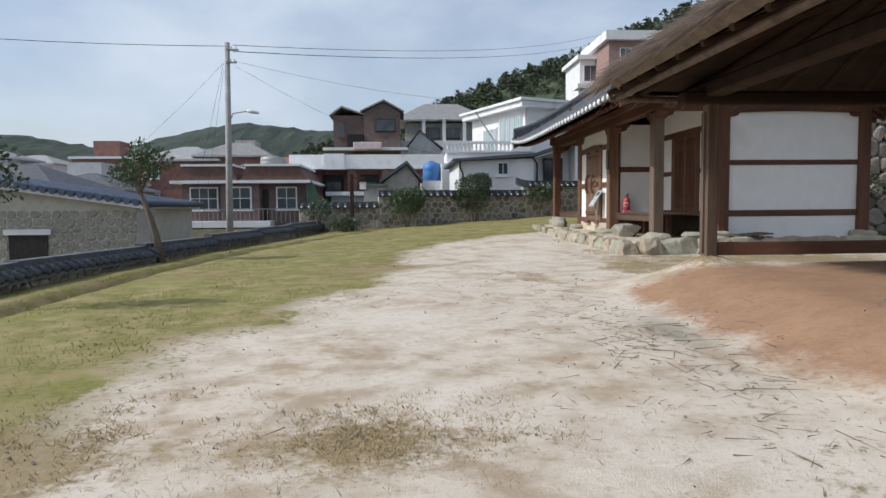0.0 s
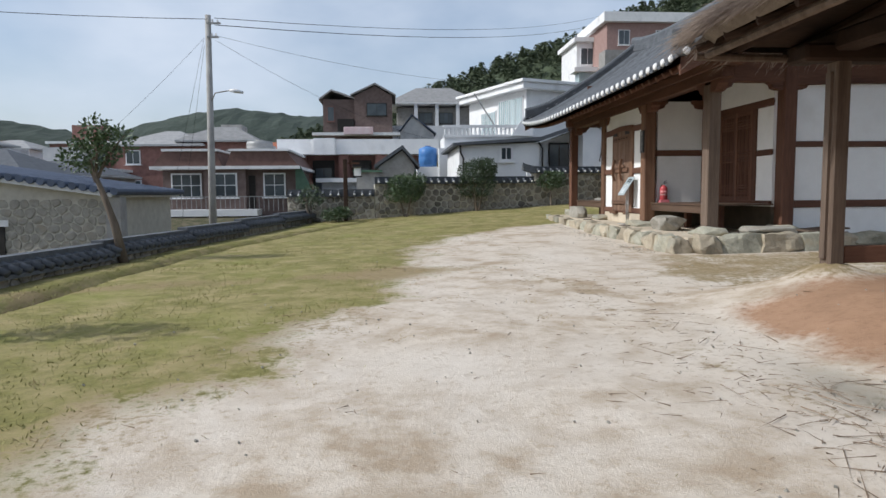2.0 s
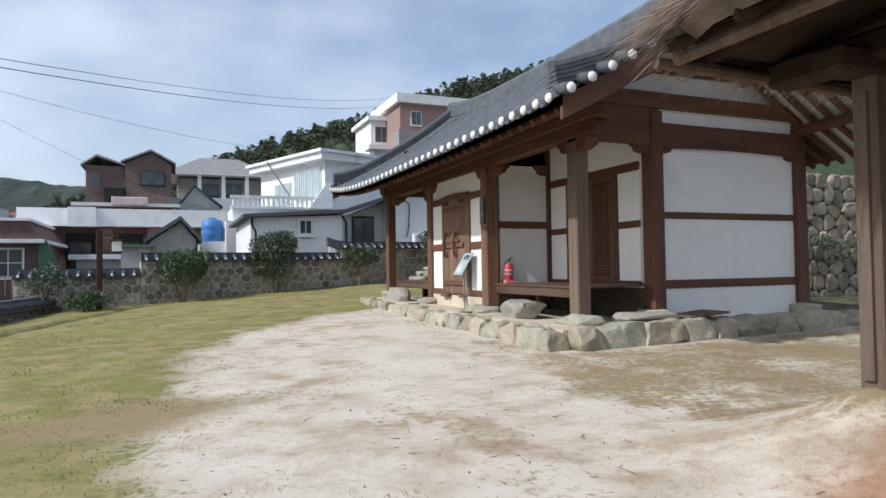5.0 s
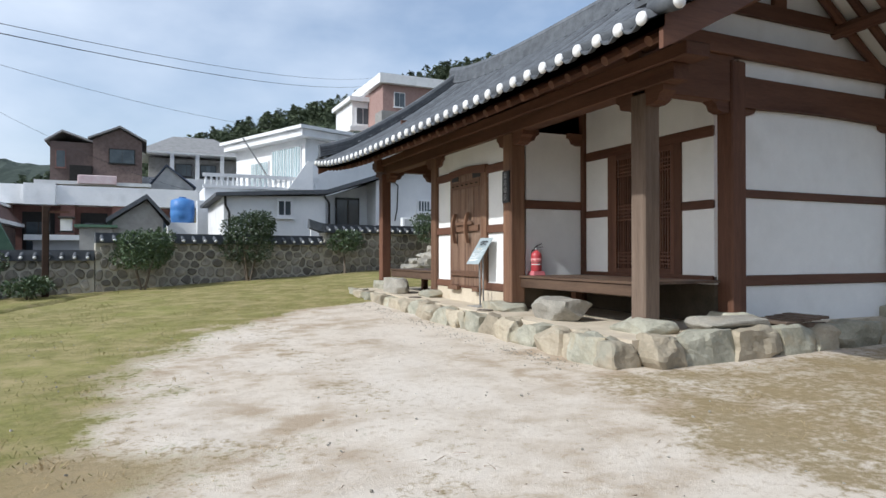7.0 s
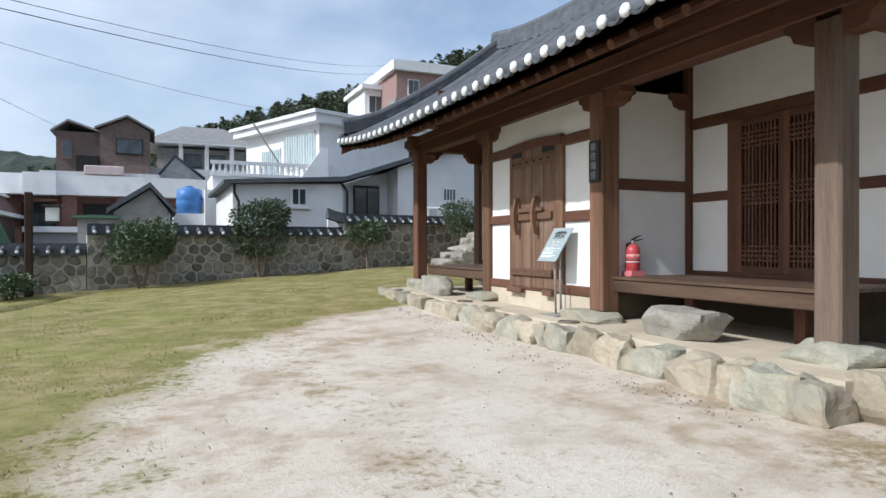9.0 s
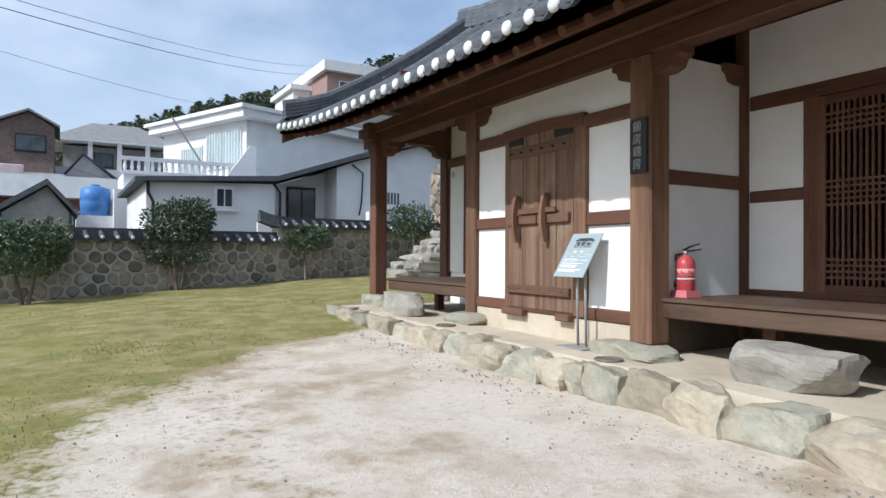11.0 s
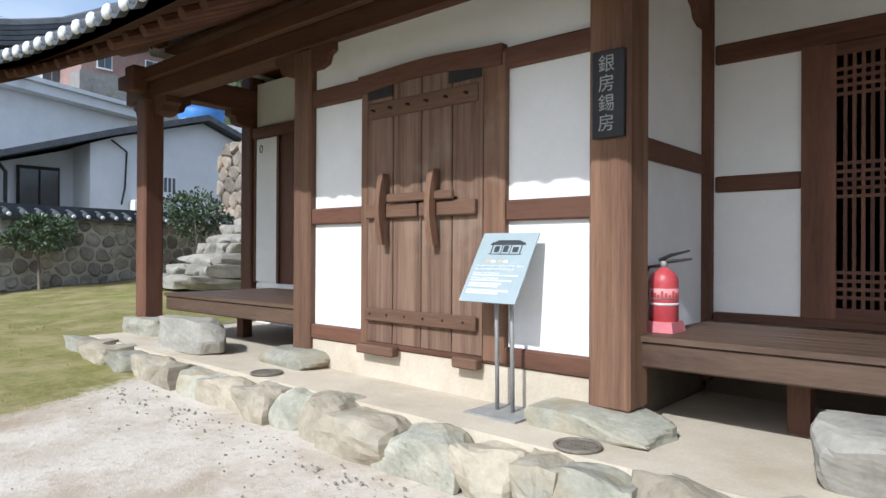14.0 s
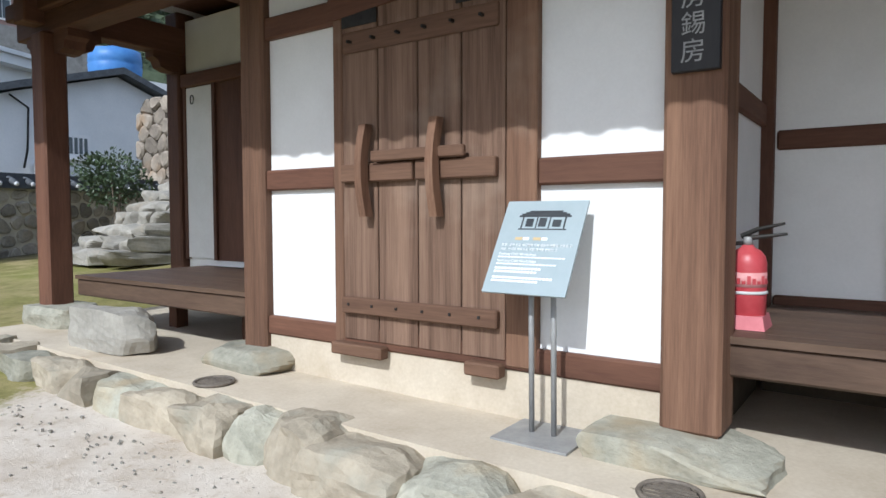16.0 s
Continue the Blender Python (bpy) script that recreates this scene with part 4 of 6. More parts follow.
bm = bmesh.new()
for half, z0, z1 in ((0.34, 2.14, 2.2), (0.22, 2.2, 2.34), (0.12, 2.34, 2.44)):
    rings = []
    for k in range(6):
        f = k / 5
        x = 6.2 - 0.75 * f
        y = 22.54 - 0.1 * f
        up = 0.16 * f * f
        rings.append([bm.verts.new(q) for q in ((x, y - half * (1 - 0.4 * f), z0 + up), (x, y + half * (1 - 0.4 * f), z0 + up), (x, y + half * (1 - 0.4 * f), z1 + 0.006 + up), (x, y - half * (1 - 0.4 * f), z1 + 0.006 + up))])
    for u, v in zip(rings, rings[1:]):
        for k in range(4):
            bm.faces.new((u[k], u[(k + 1) % 4], v[(k + 1) % 4], v[k]))
    bm.faces.new(rings[0])
    bm.faces.new(rings[-1])
part("cap_end", bm, TILE, north, "upswept end of the tile cap")


# ---- distance ----
def poly_wall(name, pts, y0, y1, m, parent, label=""):
    """An upright slab with the outline pts (x, z), from y0 to y1."""
    bm = bmesh.new()
    lo = [bm.verts.new((x, y0, z)) for x, z in pts]
    hi = [bm.verts.new((x, y1, z)) for x, z in pts]
    n = len(pts)
    bm.faces.new(lo)
    bm.faces.new(hi[::-1])
    for k in range(n):
        bm.faces.new((lo[k], lo[(k + 1) % n], hi[(k + 1) % n], hi[k]))
    return part(name, bm, m, parent, label)


def window(parent, x0, x1, z0, z1, y, n=2, frame_m=None, rows=1):
    win = boxed("window", (x0 - 0.07, x1 + 0.07, y - 0.09, y + 0.04, z0 - 0.07, z1 + 0.07), frame_m or WHITEWASH, parent)
    for i in range(n):
        for j in range(rows):
            a, b = x0 + (x1 - x0) * i / n, x0 + (x1 - x0) * (i + 1) / n
            c, d = z0 + (z1 - z0) * j / rows, z0 + (z1 - z0) * (j + 1) / rows
            boxed("pane", (a + 0.025, b - 0.025, y - 0.1, y - 0.085, c + 0.025, d - 0.025), GLASS, win)
    boxed("sill", (x0 - 0.15, x1 + 0.15, y - 0.16, y, z0 - 0.15, z0 - 0.07), frame_m or WHITEWASH, win)
    return win


def hip_roof(parent, x0, x1, y0, y1, z, h, m, over=0.3, inset=0.35, trim=None):
    bm = bmesh.new()
    ins = (y1 - y0) * inset
    ym = (y0 + y1) / 2
    lo = [bm.verts.new(p) for p in ((x0 - over, y0 - over, z), (x1 + over, y0 - over, z), (x1 + over, y1 + over, z), (x0 - over, y1 + over, z))]
    hi = [bm.verts.new(p) for p in ((x0 + ins, ym, z + h), (x1 - ins, ym, z + h))]
    bm.faces.new(lo)
    bm.faces.new((lo[0], lo[1], hi[1], hi[0]))
    bm.faces.new((lo[2], lo[3], hi[0], hi[1]))
    bm.faces.new((lo[1], lo[2], hi[1]))
    bm.faces.new((lo[3], lo[0], hi[0]))
    part("roof", bm, m, parent)
    boxed("fascia", (x0 - over - 0.02, x1 + over + 0.02, y0 - over - 0.02, y1 + over + 0.02, z - 0.18, z - 0.005), trim or WHITEWASH, parent)


def gable_roof(parent, x0, x1, xm, y0, y1, z, h, m, over=0.35):
    """A roof with its ridge running away from the yard."""
    poly_wall("roof", [(x0 - over, z - 0.12), (xm, z + h), (x1 + over, z - 0.12), (x1 + over, z + 0.08), (xm, z + h + 0.22), (x0 - over, z + 0.08)], y0 - over, y1 + over, m, parent)


def water_tank(x, y, z, r, h, m, label):
    t = thing("water_tank", (x, y, z), label, "water tank")
    bm = bmesh.new()
    tube(bm, [(x, y, z), (x, y, z + h * 0.45), (x, y, z + h * 0.5), (x, y, z + h * 0.55), (x, y, z + h * 0.92), (x, y, z + h)], [r * 0.93, r, r * 0.96, r, r * 0.95, r * 0.5], 20)
    part("barrel", bm, m, t, smooth=True)
    bm = bmesh.new()
    tube(bm, [(x, y, z + h), (x, y, z + h + 0.08)], r * 0.3, 12)
    part("lid", bm, m, t)
    return t


# low white house behind the wall, with its gable towards the yard
h = thing("white_house", (9, 28, 1.0), "low white house with a dark tiled roof edge", "house")
poly_wall("wall", [(3.3, -0.5), (7.45, -0.5), (7.45, 3.9), (3.3, 3.75)], 28.0, 35, WHITEWASH, h)
poly_wall("wall", [(9.75, -0.5), (15.4, -0.5), (15.4, 4.95), (13.25, 5.75), (10.4, 4.9), (9.75, 4.65)], 28.0, 35, WHITEWASH, h)
poly_wall("wall", [(7.45, -0.5), (9.75, -0.5), (9.75, 4.6), (7.45, 3.9)], 29.3, 35, WHITEWASH, h)
poly_wall("roof", [(2.95, 3.72), (7.45, 3.98), (10.4, 4.95), (13.25, 5.8), (15.8, 4.9), (15.8, 5.05), (13.25, 5.99), (10.4, 5.14), (7.45, 4.15), (2.95, 3.86)], 27.6, 35.4, TILE, h)
boxed("parapet", (6.6, 9.7, 27.0, 27.15, 1.0, 2.5), WHITEWASH, h)
window(h, 5.45, 5.98, 3.02, 3.64, 28.0, 2)
window(h, 4.4, 4.95, 2.7, 3.0, 28.0, 2)
window(h, 14.0, 14.45, 3.85, 4.5, 28.0, 3)
window(h, 11.75, 12.3, 3.35, 3.85, 28.0, 4)
dr = boxed("sliding_door", (8.25, 9.35, 29.2, 29.32, 1.4, 3.97), DARK, h, "dark glazed sliding door")
for k in range(2):
    boxed("pane", (8.3 + 0.53 * k, 8.77 + 0.53 * k, 29.17, 29.21, 1.5, 3.87), GLASS, dr)
boxed("door", (7.55, 8.1, 29.2, 29.32, 1.4, 3.5), WHITEWASH, h)
for pts in ([(3.35, 27.95, 3.8), (3.35, 27.9, 3.4), (3.5, 27.9, 3.1), (3.5, 27.9, 0.5)], [(7.4, 27.95, 3.9), (7.6, 27.9, 3.6), (7.6, 27.9, 0.5)], [(10.3, 27.9, 4.8), (10.75, 27.9, 4.5), (10.7, 27.9, 3.4), (10.6, 27.9, 2.9)]):
    bm = bmesh.new()
    tube(bm, pts, 0.05 if pts[0][0] < 10 else 0.03, 8)
    part("pipe", bm, DARK, h)
ac = boxed("air_conditioner", (10.85, 11.6, 27.6, 27.98, 2.5, 3.05), WHITEWASH, h, bevel=0.03)
boxed("grille", (10.95, 11.3, 27.58, 27.6, 2.58, 2.97), GREYWASH, ac)

# two-storey white house turned to the corner
h = thing("white_house", (9.5, 39, 3), "two-storey white house with barred windows and balcony", "house")
TURN = Matrix.Translation((9.08, 39, -0.65)) @ Matrix.Rotation(radians(22), 4, "Z")


def turned(ob):
    ob.data.transform(TURN)
    return ob


turned(boxed("wall", (-0.0, 8.5, 0.0, 8.0, 1.0, 8.95), WHITEWASH, h))
turned(boxed("roof", (-0.7, 9.0, -0.7, 8.4, 8.95, 9.35), WHITEWASH, h))
turned(boxed("roof_edge", (-0.9, 9.2, -0.9, 8.6, 9.36, 9.55), WHITEWASH, h))
for s0, s1, z0, z1, n in ((0.35, 3.4, 6.6, 8.6, 4), (3.9, 5.9, 6.0, 8.0, 3)):
    win = turned(boxed("window", (-0.1, 0.05, s0, s1, z0, z1), WHITEWASH, h))
    for k in range(n):
        a, b = s0 + (s1 - s0) * k / n, s0 + (s1 - s0) * (k + 1) / n
        turned(boxed("pane", (-0.13, -0.1, a + 0.06, b - 0.06, z0 + 0.1, z1 - 0.1), PALEGLASS, win))
        for j in range(3):
            yy = a + (b - a) * (j + 0.5) / 3
            turned(boxed("bar", (-0.2, -0.17, yy - 0.015, yy + 0.015, z0 + 0.05, z1 - 0.05), WHITEWASH, win))
win = turned(boxed("window", (4.6, 6.4, -0.08, 0.05, 5.0, 6.7), GREYWASH, h))
turned(boxed("pane", (4.7, 6.3, -0.11, -0.08, 5.1, 6.6), GLASS, win))
for k in range(9):
    turned(boxed("bar", (4.65 + 0.2 * k, 4.69 + 0.2 * k, -0.2, -0.16, 5.0, 6.7), DARK, win))
boxed("terrace", (3.3, 9.3, 37.0, 40.5, -0.5, 5.0), WHITEWASH, h)
boxed("terrace_rail", (3.2, 9.4, 36.9, 37.1, 5.55, 5.72), WHITEWASH, h)
boxed("terrace_edge", (3.2, 9.4, 36.85, 37.15, 4.95, 5.1), WHITEWASH, h)
for k in range(22):
    bm = bmesh.new()
    x = 3.35 + 0.28 * k
    tube(bm, [(x, 37.0, 5.1), (x, 37.0, 5.25), (x, 37.0, 5.4), (x, 37.0, 5.55)], [0.05, 0.085, 0.06, 0.05], 6)
    part("baluster", bm, WHITEWASH, h)
poly_wall("stair_side", [(7.6, 5.0), (9.0, 5.0), (9.0, 6.6), (8.7, 6.6)], 36.7, 36.85, WHITEWASH, h)
boxed("lower_block", (2.9, 5.0, 36.4, 37.4, -0.5, 4.2), WHITEWASH, h)
bm = bmesh.new()
tube(bm, [(6.9, 38.2, 5.6), (5.4, 38.2, 7.9)], 0.05, 6)
part("stay", bm, STEEL, h)

water_tank(2.25, 37.6, 3.05, 0.62, 1.3, BLUE, "blue plastic water tank on a low roof")
boxed("tank_base", (1.5, 3.0, 36.9, 38.4, -0.5, 3.05), WHITEWASH, None)
tagged(bpy.data.objects["tank_base"], "low white block under a water tank", "wall", kind="structure")
st = boxed("tank_stand", (15.2, 18.2, 33.0, 36.0, 0.5, 6.9), WHITEWASH)
tagged(st, "white rooftop block carrying a water tank", "house")
water_tank(16.6, 34.2, 6.9, 0.98, 1.25, BLUE, "bright blue plastic water tank on a roof")

# old shack with a sagging tile roof
h = thing("shack", (0.8, 33.5, 1), "old grey shack with a sagging tiled roof", "house")
poly_wall("wall", [(-0.9, -0.5), (1.2, -0.5), (1.2, 3.0), (0.5, 3.9), (-0.9, 2.9)], 33.5, 36.5, CONCRETE, h)
gable_roof(h, -0.9, 1.25, 0.5, 33.4, 36.5, 2.95, 1.0, TILE, 0.25)
boxed("lean_to", (-2.2, -0.9, 33.2, 36, -0.5, 2.6), CONCRETE, h)
boxed("lean_to_roof", (-2.4, -0.7, 33.0, 36.2, 2.6, 2.72), ROOF_GREEN, h)

# brick house with the wide white parapet
h = thing("brick_house", (-2.6, 46, 1), "red brick house with a wide white roof parapet", "house")
boxed("wall", (-7.8, 3.2, 47.0, 56, -1, 4.4), BRICK, h)
boxed("parapet", (-8.8, 3.6, 45.6, 56.5, 4.4, 5.55), WHITEWASH, h)
boxed("parapet_corner", (-6.0, -4.4, 45.2, 46.0, 4.35, 5.6), WHITEWASH, h)
for x in (-7.5, -4.2, -1.4):
    boxed("brick_pillar", (x, x + 0.75, 46.0, 46.8, -1, 4.4), BRICK, h)
for x0, x1 in ((-6.3, -4.6), (-3.2, -1.7)):
    boxed("recess", (x0, x1, 46.93, 47.02, 0.5, 4.0), DARK, h)
    window(h, x0 + 0.2, x1 - 0.2, 1.6, 3.4, 46.95, 2, DARK)
window(h, 0.6, 2.4, 2.2, 3.7, 47.0, 2)
boxed("porch_roof", (-5.6, -0.2, 42.5, 44.5, 2.2, 2.5), WHITEWASH, h)
boxed("porch_wall", (-5.2, -0.5, 42.8, 44.3, -1, 2.2), GREYWASH, h)
window(h, -2.0, -0.9, 1.2, 1.9, 42.8, 2)

# bungalow with a brown mansard roof
h = thing("brick_bungalow", (-11, 38, 0), "brick bungalow with brown mansard roof and balcony", "house")
boxed("wall", (-15.0, -6.5, 38.6, 46, -3, 3.0), BRICK_DK, h)
boxed("bay", (-12.2, -9.6, 38.0, 39, -3, 3.0), BRICK_DK, h)
boxed("eave", (-15.5, -6.1, 37.6, 46.4, 3.0, 3.2), WHITEWASH, h)
for x0, x1, x2, x3 in ((-15.4, -11.0, -14.6, -11.4), (-10.8, -6.2, -10.4, -6.9)):
    poly_wall("roof", [(x0, 3.2), (x1, 3.2), (x3, 4.15), (x2, 4.15)], 37.8, 46.2, ROOF_BROWN, h)
    boxed("roof_trim", (x2 - 0.15, x3 + 0.15, 37.7, 46.3, 4.15, 4.3), WHITEWASH, h)
boxed("balcony", (-17.0, -8.7, 36.9, 38.6, 0.0, 0.42), WHITEWASH, h)
boxed("balcony_rail", (-17.0, -6.2, 36.95, 37.0, 1.2, 1.26), STEEL, h)
for k in range(37):
    boxed("baluster", (-17.0 + 0.3 * k, -16.965 + 0.3 * k, 36.96, 36.99, 0.3, 1.2), STEEL, h)
for x0, x1, n in ((-14.4, -12.6, 3), (-11.6, -10.2, 2), (-8.5, -7.2, 2)):
    window(h, x0, x1, 1.25, 2.7, 38.0 if x0 == -11.6 else 38.6, n, rows=2)
boxed("door", (-9.5, -9.1, 38.5, 38.6, 0.4, 2.6), DARK, h)
poly_wall("stair_wall", [(-6.4, 3.2), (-6.1, 3.2), (-4.6, 0.0), (-4.9, -1.0), (-6.4, -1.0)], 38.0, 38.4, ROOF_GREEN, h)
water_tank(-9.2, 41, 4.3, 0.9, 0.75, STEEL, "grey steel water tank on the bungalow roof")

# brown brick house up the slope
h = thing("brick_house", (-4.6, 85, 6), "dark brown brick house with two gables", "house")
boxed("wall", (-9.2, -4.8, 85.5, 94, 3, 14.2), BRICK_DK, h)
poly_wall("wall", [(-4.9, 3), (0.2, 3), (0.2, 14.6), (-2.1, 16.0), (-4.9, 14.6)], 85.0, 94, BRICK_DK, h)
gable_roof(h, -4.9, 0.2, -2.1, 85, 94, 14.7, 1.4, ROOF_GREY, 0.5)
gable_roof(h, -9.3, -4.8, -8.0, 85.5, 94, 14.2, 1.1, ROOF_GREY, 0.4)
window(h, -3.2, -0.6, 12.0, 13.6, 85, 2, DARK)
window(h, -8.6, -7.7, 11.3, 13.2, 85.5, 1, BRICK)
boxed("porch", (-7.2, -5.0, 84.6, 85.5, 9.6, 11.5), DARK, h)
boxed("flat_roof", (-10.5, 1.2, 83.5, 85, 9.2, 9.6), WHITEWASH, h)
boxed("quilt", (-6.3, -2.4, 83.2, 83.4, 9.3, 10.3), QUILT, h, "pale pink quilt hung to air", bevel=0.06)

# house with the broad hipped roof
h = thing("tiled_house", (7, 95, 6), "hillside house with a broad hipped tile roof", "house")
boxed("wall", (1.0, 12.5, 97, 104, 3, 14.6), CONCRETE, h)
hip_roof(h, 0.0, 13.8, 95.5, 106, 15.1, 3.1, ROOF_GREY, 0.6, 0.4)
boxed("terrace", (0, 13.5, 94.5, 97, 3, 11.6), WHITEWASH, h)
for x in (3.6, 6.8, 10.0, 12.6):
    boxed("pillar", (x, x + 0.5, 95, 95.5, 11.6, 15), WHITEWASH, h)
window(h, 4.4, 6.4, 12.2, 13.8, 97, 3, DARK)
window(h, 7.6, 9.6, 12.2, 13.8, 97, 3, DARK)
h = thing("chapel_house", (2, 88, 6), "small house with a dark steep gable", "house")
poly_wall("wall", [(1.2, 3), (6, 3), (6, 9.6), (3.0, 12.2), (1.2, 9.8)], 87, 92, GREYWASH, h)
gable_roof(h, 1.2, 6, 2.9, 87, 92, 9.7, 2.5, ROOF_BLUE, 0.3)

# houses on the hill
h = thing("pink_house", (33, 79, 12), "pink brick house with white roof edge on the hill", "house")
boxed("wall", (28.05, 38.9, 79, 90, 8, 23.2), BRICK_PINK, h)
boxed("roof", (27.45, 39.6, 78.3, 90.6, 23.2, 24.4), WHITEWASH, h)
window(h, 29.6, 31.0, 20.4, 22.2, 79, 2)
window(h, 34.6, 36.2, 20.4, 22.2, 79, 2)
boxed("terrace", (27, 41, 76.5, 79, 8, 19.2), CONCRETE, h)
h = thing("white_house", (28, 86, 12), "white house with green glass on the hill", "house")
boxed("wall", (25.8, 30.5, 85, 93, 8, 22.0), WHITEWASH, h)
boxed("roof", (25.3, 31, 84.4, 93.5, 22.0, 22.6), WHITEWASH, h)
window(h, 26.4, 28.2, 19.0, 21.2, 85, 2)
window(h, 28.6, 30.2, 19.0, 21.2, 85, 2)
boxed("lower_roof", (24.8, 31.2, 82.5, 85, 17.6, 18.2), WHITEWASH, h)
boxed("sunroom", (25.6, 30.6, 83, 85, 10, 17.6), PALEGLASS, h)

# stone barn below the yard
h = thing("stone_barn", (-13, 16, -2), "low stone barn with a dark blue tile roof", "house")
poly_wall("wall", [(-17.5, -4), (-9.2, -4), (-9.2, 1.3), (-17.5, 2.6)], 16, 22, MORTAR, h)
boxed("pier", (-9.2, -8.75, 15.9, 16.4, -4, 1.3), CONCRETE, h)
boxed("doorway", (-13.6, -12.3, 15.93, 16.02, -2.5, 0.4), DARK, h)
boxed("door_frame", (-13.75, -12.15, 15.9, 15.93, 0.4, 0.6), WHITEWASH, h)
poly_wall("eave", [(-17.8, 2.62), (-8.9, 1.28), (-8.9, 1.42), (-17.8, 2.76)], 15.7, 22.2, WHITEWASH, h)
for k in range(30):
    f = k / 29
    x, z = -17.8 + 9.0 * f, 2.82 - 1.36 * f
    bm = bmesh.new()
    tube(bm, [(x, 15.6, z), (x, 22.2, z)], 0.12, 7)
    part("tile_line", bm, ROOF_BLUE, h)

# the village, farther houses of many kinds
rnd = random.Random(77)
styles = ((WHITEWASH, ROOF_GREY), (GREYWASH, ROOF_GREY), (CONCRETE, ROOF_BLUE), (BRICK, ROOF_GREY), (WHITEWASH, ROOF_BROWN), (GREYWASH, ROOF_ORANGE), (WHITEWASH, ROOF_GREEN))
for row, (yr, n, x0, x1) in enumerate(((56, 6, -48, -14), (66, 7, -60, -14), (78, 8, -74, -12), (92, 8, -86, -14), (108, 8, -100, -12), (128, 8, -120, -14), (30, 3, -36, -20), (42, 3, -44, -21))):
    for k in range(n):
        x = x0 + (x1 - x0) * (k + rnd.uniform(0.1, 0.7)) / n
        y = yr + rnd.uniform(-3, 3)
        w, d, ht = rnd.uniform(5, 8.5), rnd.uniform(6, 9), rnd.choice((2.9, 3.2, 5.6, 6.0))
        m, rm = rnd.choice(styles)
        g = ground_z(x, y)
        if yr < 50:
            ht, m, rm = 3.0, GREYWASH, TILE
        colour = {WHITEWASH: "white", GREYWASH: "grey", CONCRETE: "bare concrete", BRICK: "red brick"}[m]
        flat = rnd.random() < 0.55
        h = thing("village_house", (x, y, g), f"small {colour} village house with a {'flat' if flat else 'hipped'} roof", "house", "village houses")
        boxed("wall", (x - w / 2, x + w / 2, y, y + d, g - 3, g + ht), m, h)
        if flat:
            boxed("roof", (x - w / 2 - 0.3, x + w / 2 + 0.3, y - 0.3, y + d + 0.3, g + ht, g + ht + 0.25), WHITEWASH, h)
            boxed("roof_hut", (x - w * 0.3, x + w * 0.1, y + 2, y + 5, g + ht + 0.25, g + ht + 2.2), m, h)
        else:
            hip_roof(h, x - w / 2, x + w / 2, y, y + d, g + ht, rnd.uniform(1.1, 1.7), rm, 0.4, trim=GREYWASH)
        for fl in range(1 if ht < 4 else 2):
            for q in (-0.3, 0.22):
                window(h, x + w * q - 0.6, x + w * q + 0.6, g + 1.0 + 2.8 * fl, g + 2.2 + 2.8 * fl, y, 2, rnd.choice((WHITEWASH, DARK)))
        if flat and rnd.random() < 0.5:
            water_tank(x + w * 0.3, y + 3, g + ht + 0.25, 0.6, 0.95, rnd.choice((BLUE, STEEL)), "small round water tank on a village roof")

# utility pole with its wires
pole = thing("utility_pole", (-8.6, 25.9, -2.4), "tall grey concrete utility pole with wires", "utility pole")
bm = bmesh.new()
tube(bm, [(-8.6, 25.9, -3.0), (-8.2, 25.0, 9.3)], [0.19, 0.12], 12)
part("shaft", bm, CONCRETE, pole, smooth=True)
for z, l in ((8.9, 0.5), (8.3, 0.4)):
    boxed("crossarm", (-8.25, -8.15 + l, 24.9, 25.0, z, z + 0.07), STEEL, pole)
    for q in (0.2, 0.42):
        bm = bmesh.new()
        tube(bm, [(-8.2 + q * l / 0.5, 24.95, z + 0.07), (-8.2 + q * l / 0.5, 24.95, z + 0.2)], [0.05, 0.03], 8)
        part("insulator", bm, LIME, pole)
bm = bmesh.new()
tube(bm, [(-8.35, 25.3, 5.4), (-8.0, 25.0, 5.9), (-7.3, 24.9, 6.0)], 0.03, 8)
part("lamp_arm", bm, STEEL, pole)
bm = bmesh.new()
tube(bm, [(-7.35, 24.9, 6.0), (-7.1, 24.9, 5.98), (-6.75, 24.9, 5.9)], [0.06, 0.1, 0.05], 8)
part("lamp_head", bm, LIME, pole, smooth=True)


def wire(a, b, sag, r=0.007):
    bm = bmesh.new()
    a, b = Vector(a), Vector(b)
    tube(bm, [a.lerp(b, k / 14) - Vector((0, 0, sag * 4 * (k / 14) * (1 - k / 14))) for k in range(15)], r, 4)
    part("wire", bm, DARK, pole)


wire((-8.2, 24.9, 9.1), (-45, 20, 11.5), 0.9, 0.014)
wire((-7.9, 24.9, 9.15), (30.5, 90, 26.9), 1.1, 0.014)
wire((-7.9, 24.9, 8.85), (30.0, 90, 25.7), 1.1, 0.018)
wire((-7.9, 24.9, 8.4), (12, 41, 9.0), 0.7)
wire((-7.9, 24.9, 8.2), (4, 48, 5.6), 0.7)
wire((-8.4, 25, 8.3), (-18, 30, 2.0), 0.3)
wire((-8.4, 25, 8.3), (-11, 26, -1.0), 0.1)
wire((-8.4, 25, 8.0), (-10.2, 26, -1.0), 0.1)

# ---- hills ----
NEAR_CREST = ((-60, 6), (-30, 12), (0, 21), (11.9, 27), (22.8, 31.2), (32.4, 35), (46, 39), (54.4, 43.5), (66.7, 48.5), (77.7, 51.5), (110, 62), (200, 80), (420, 90))


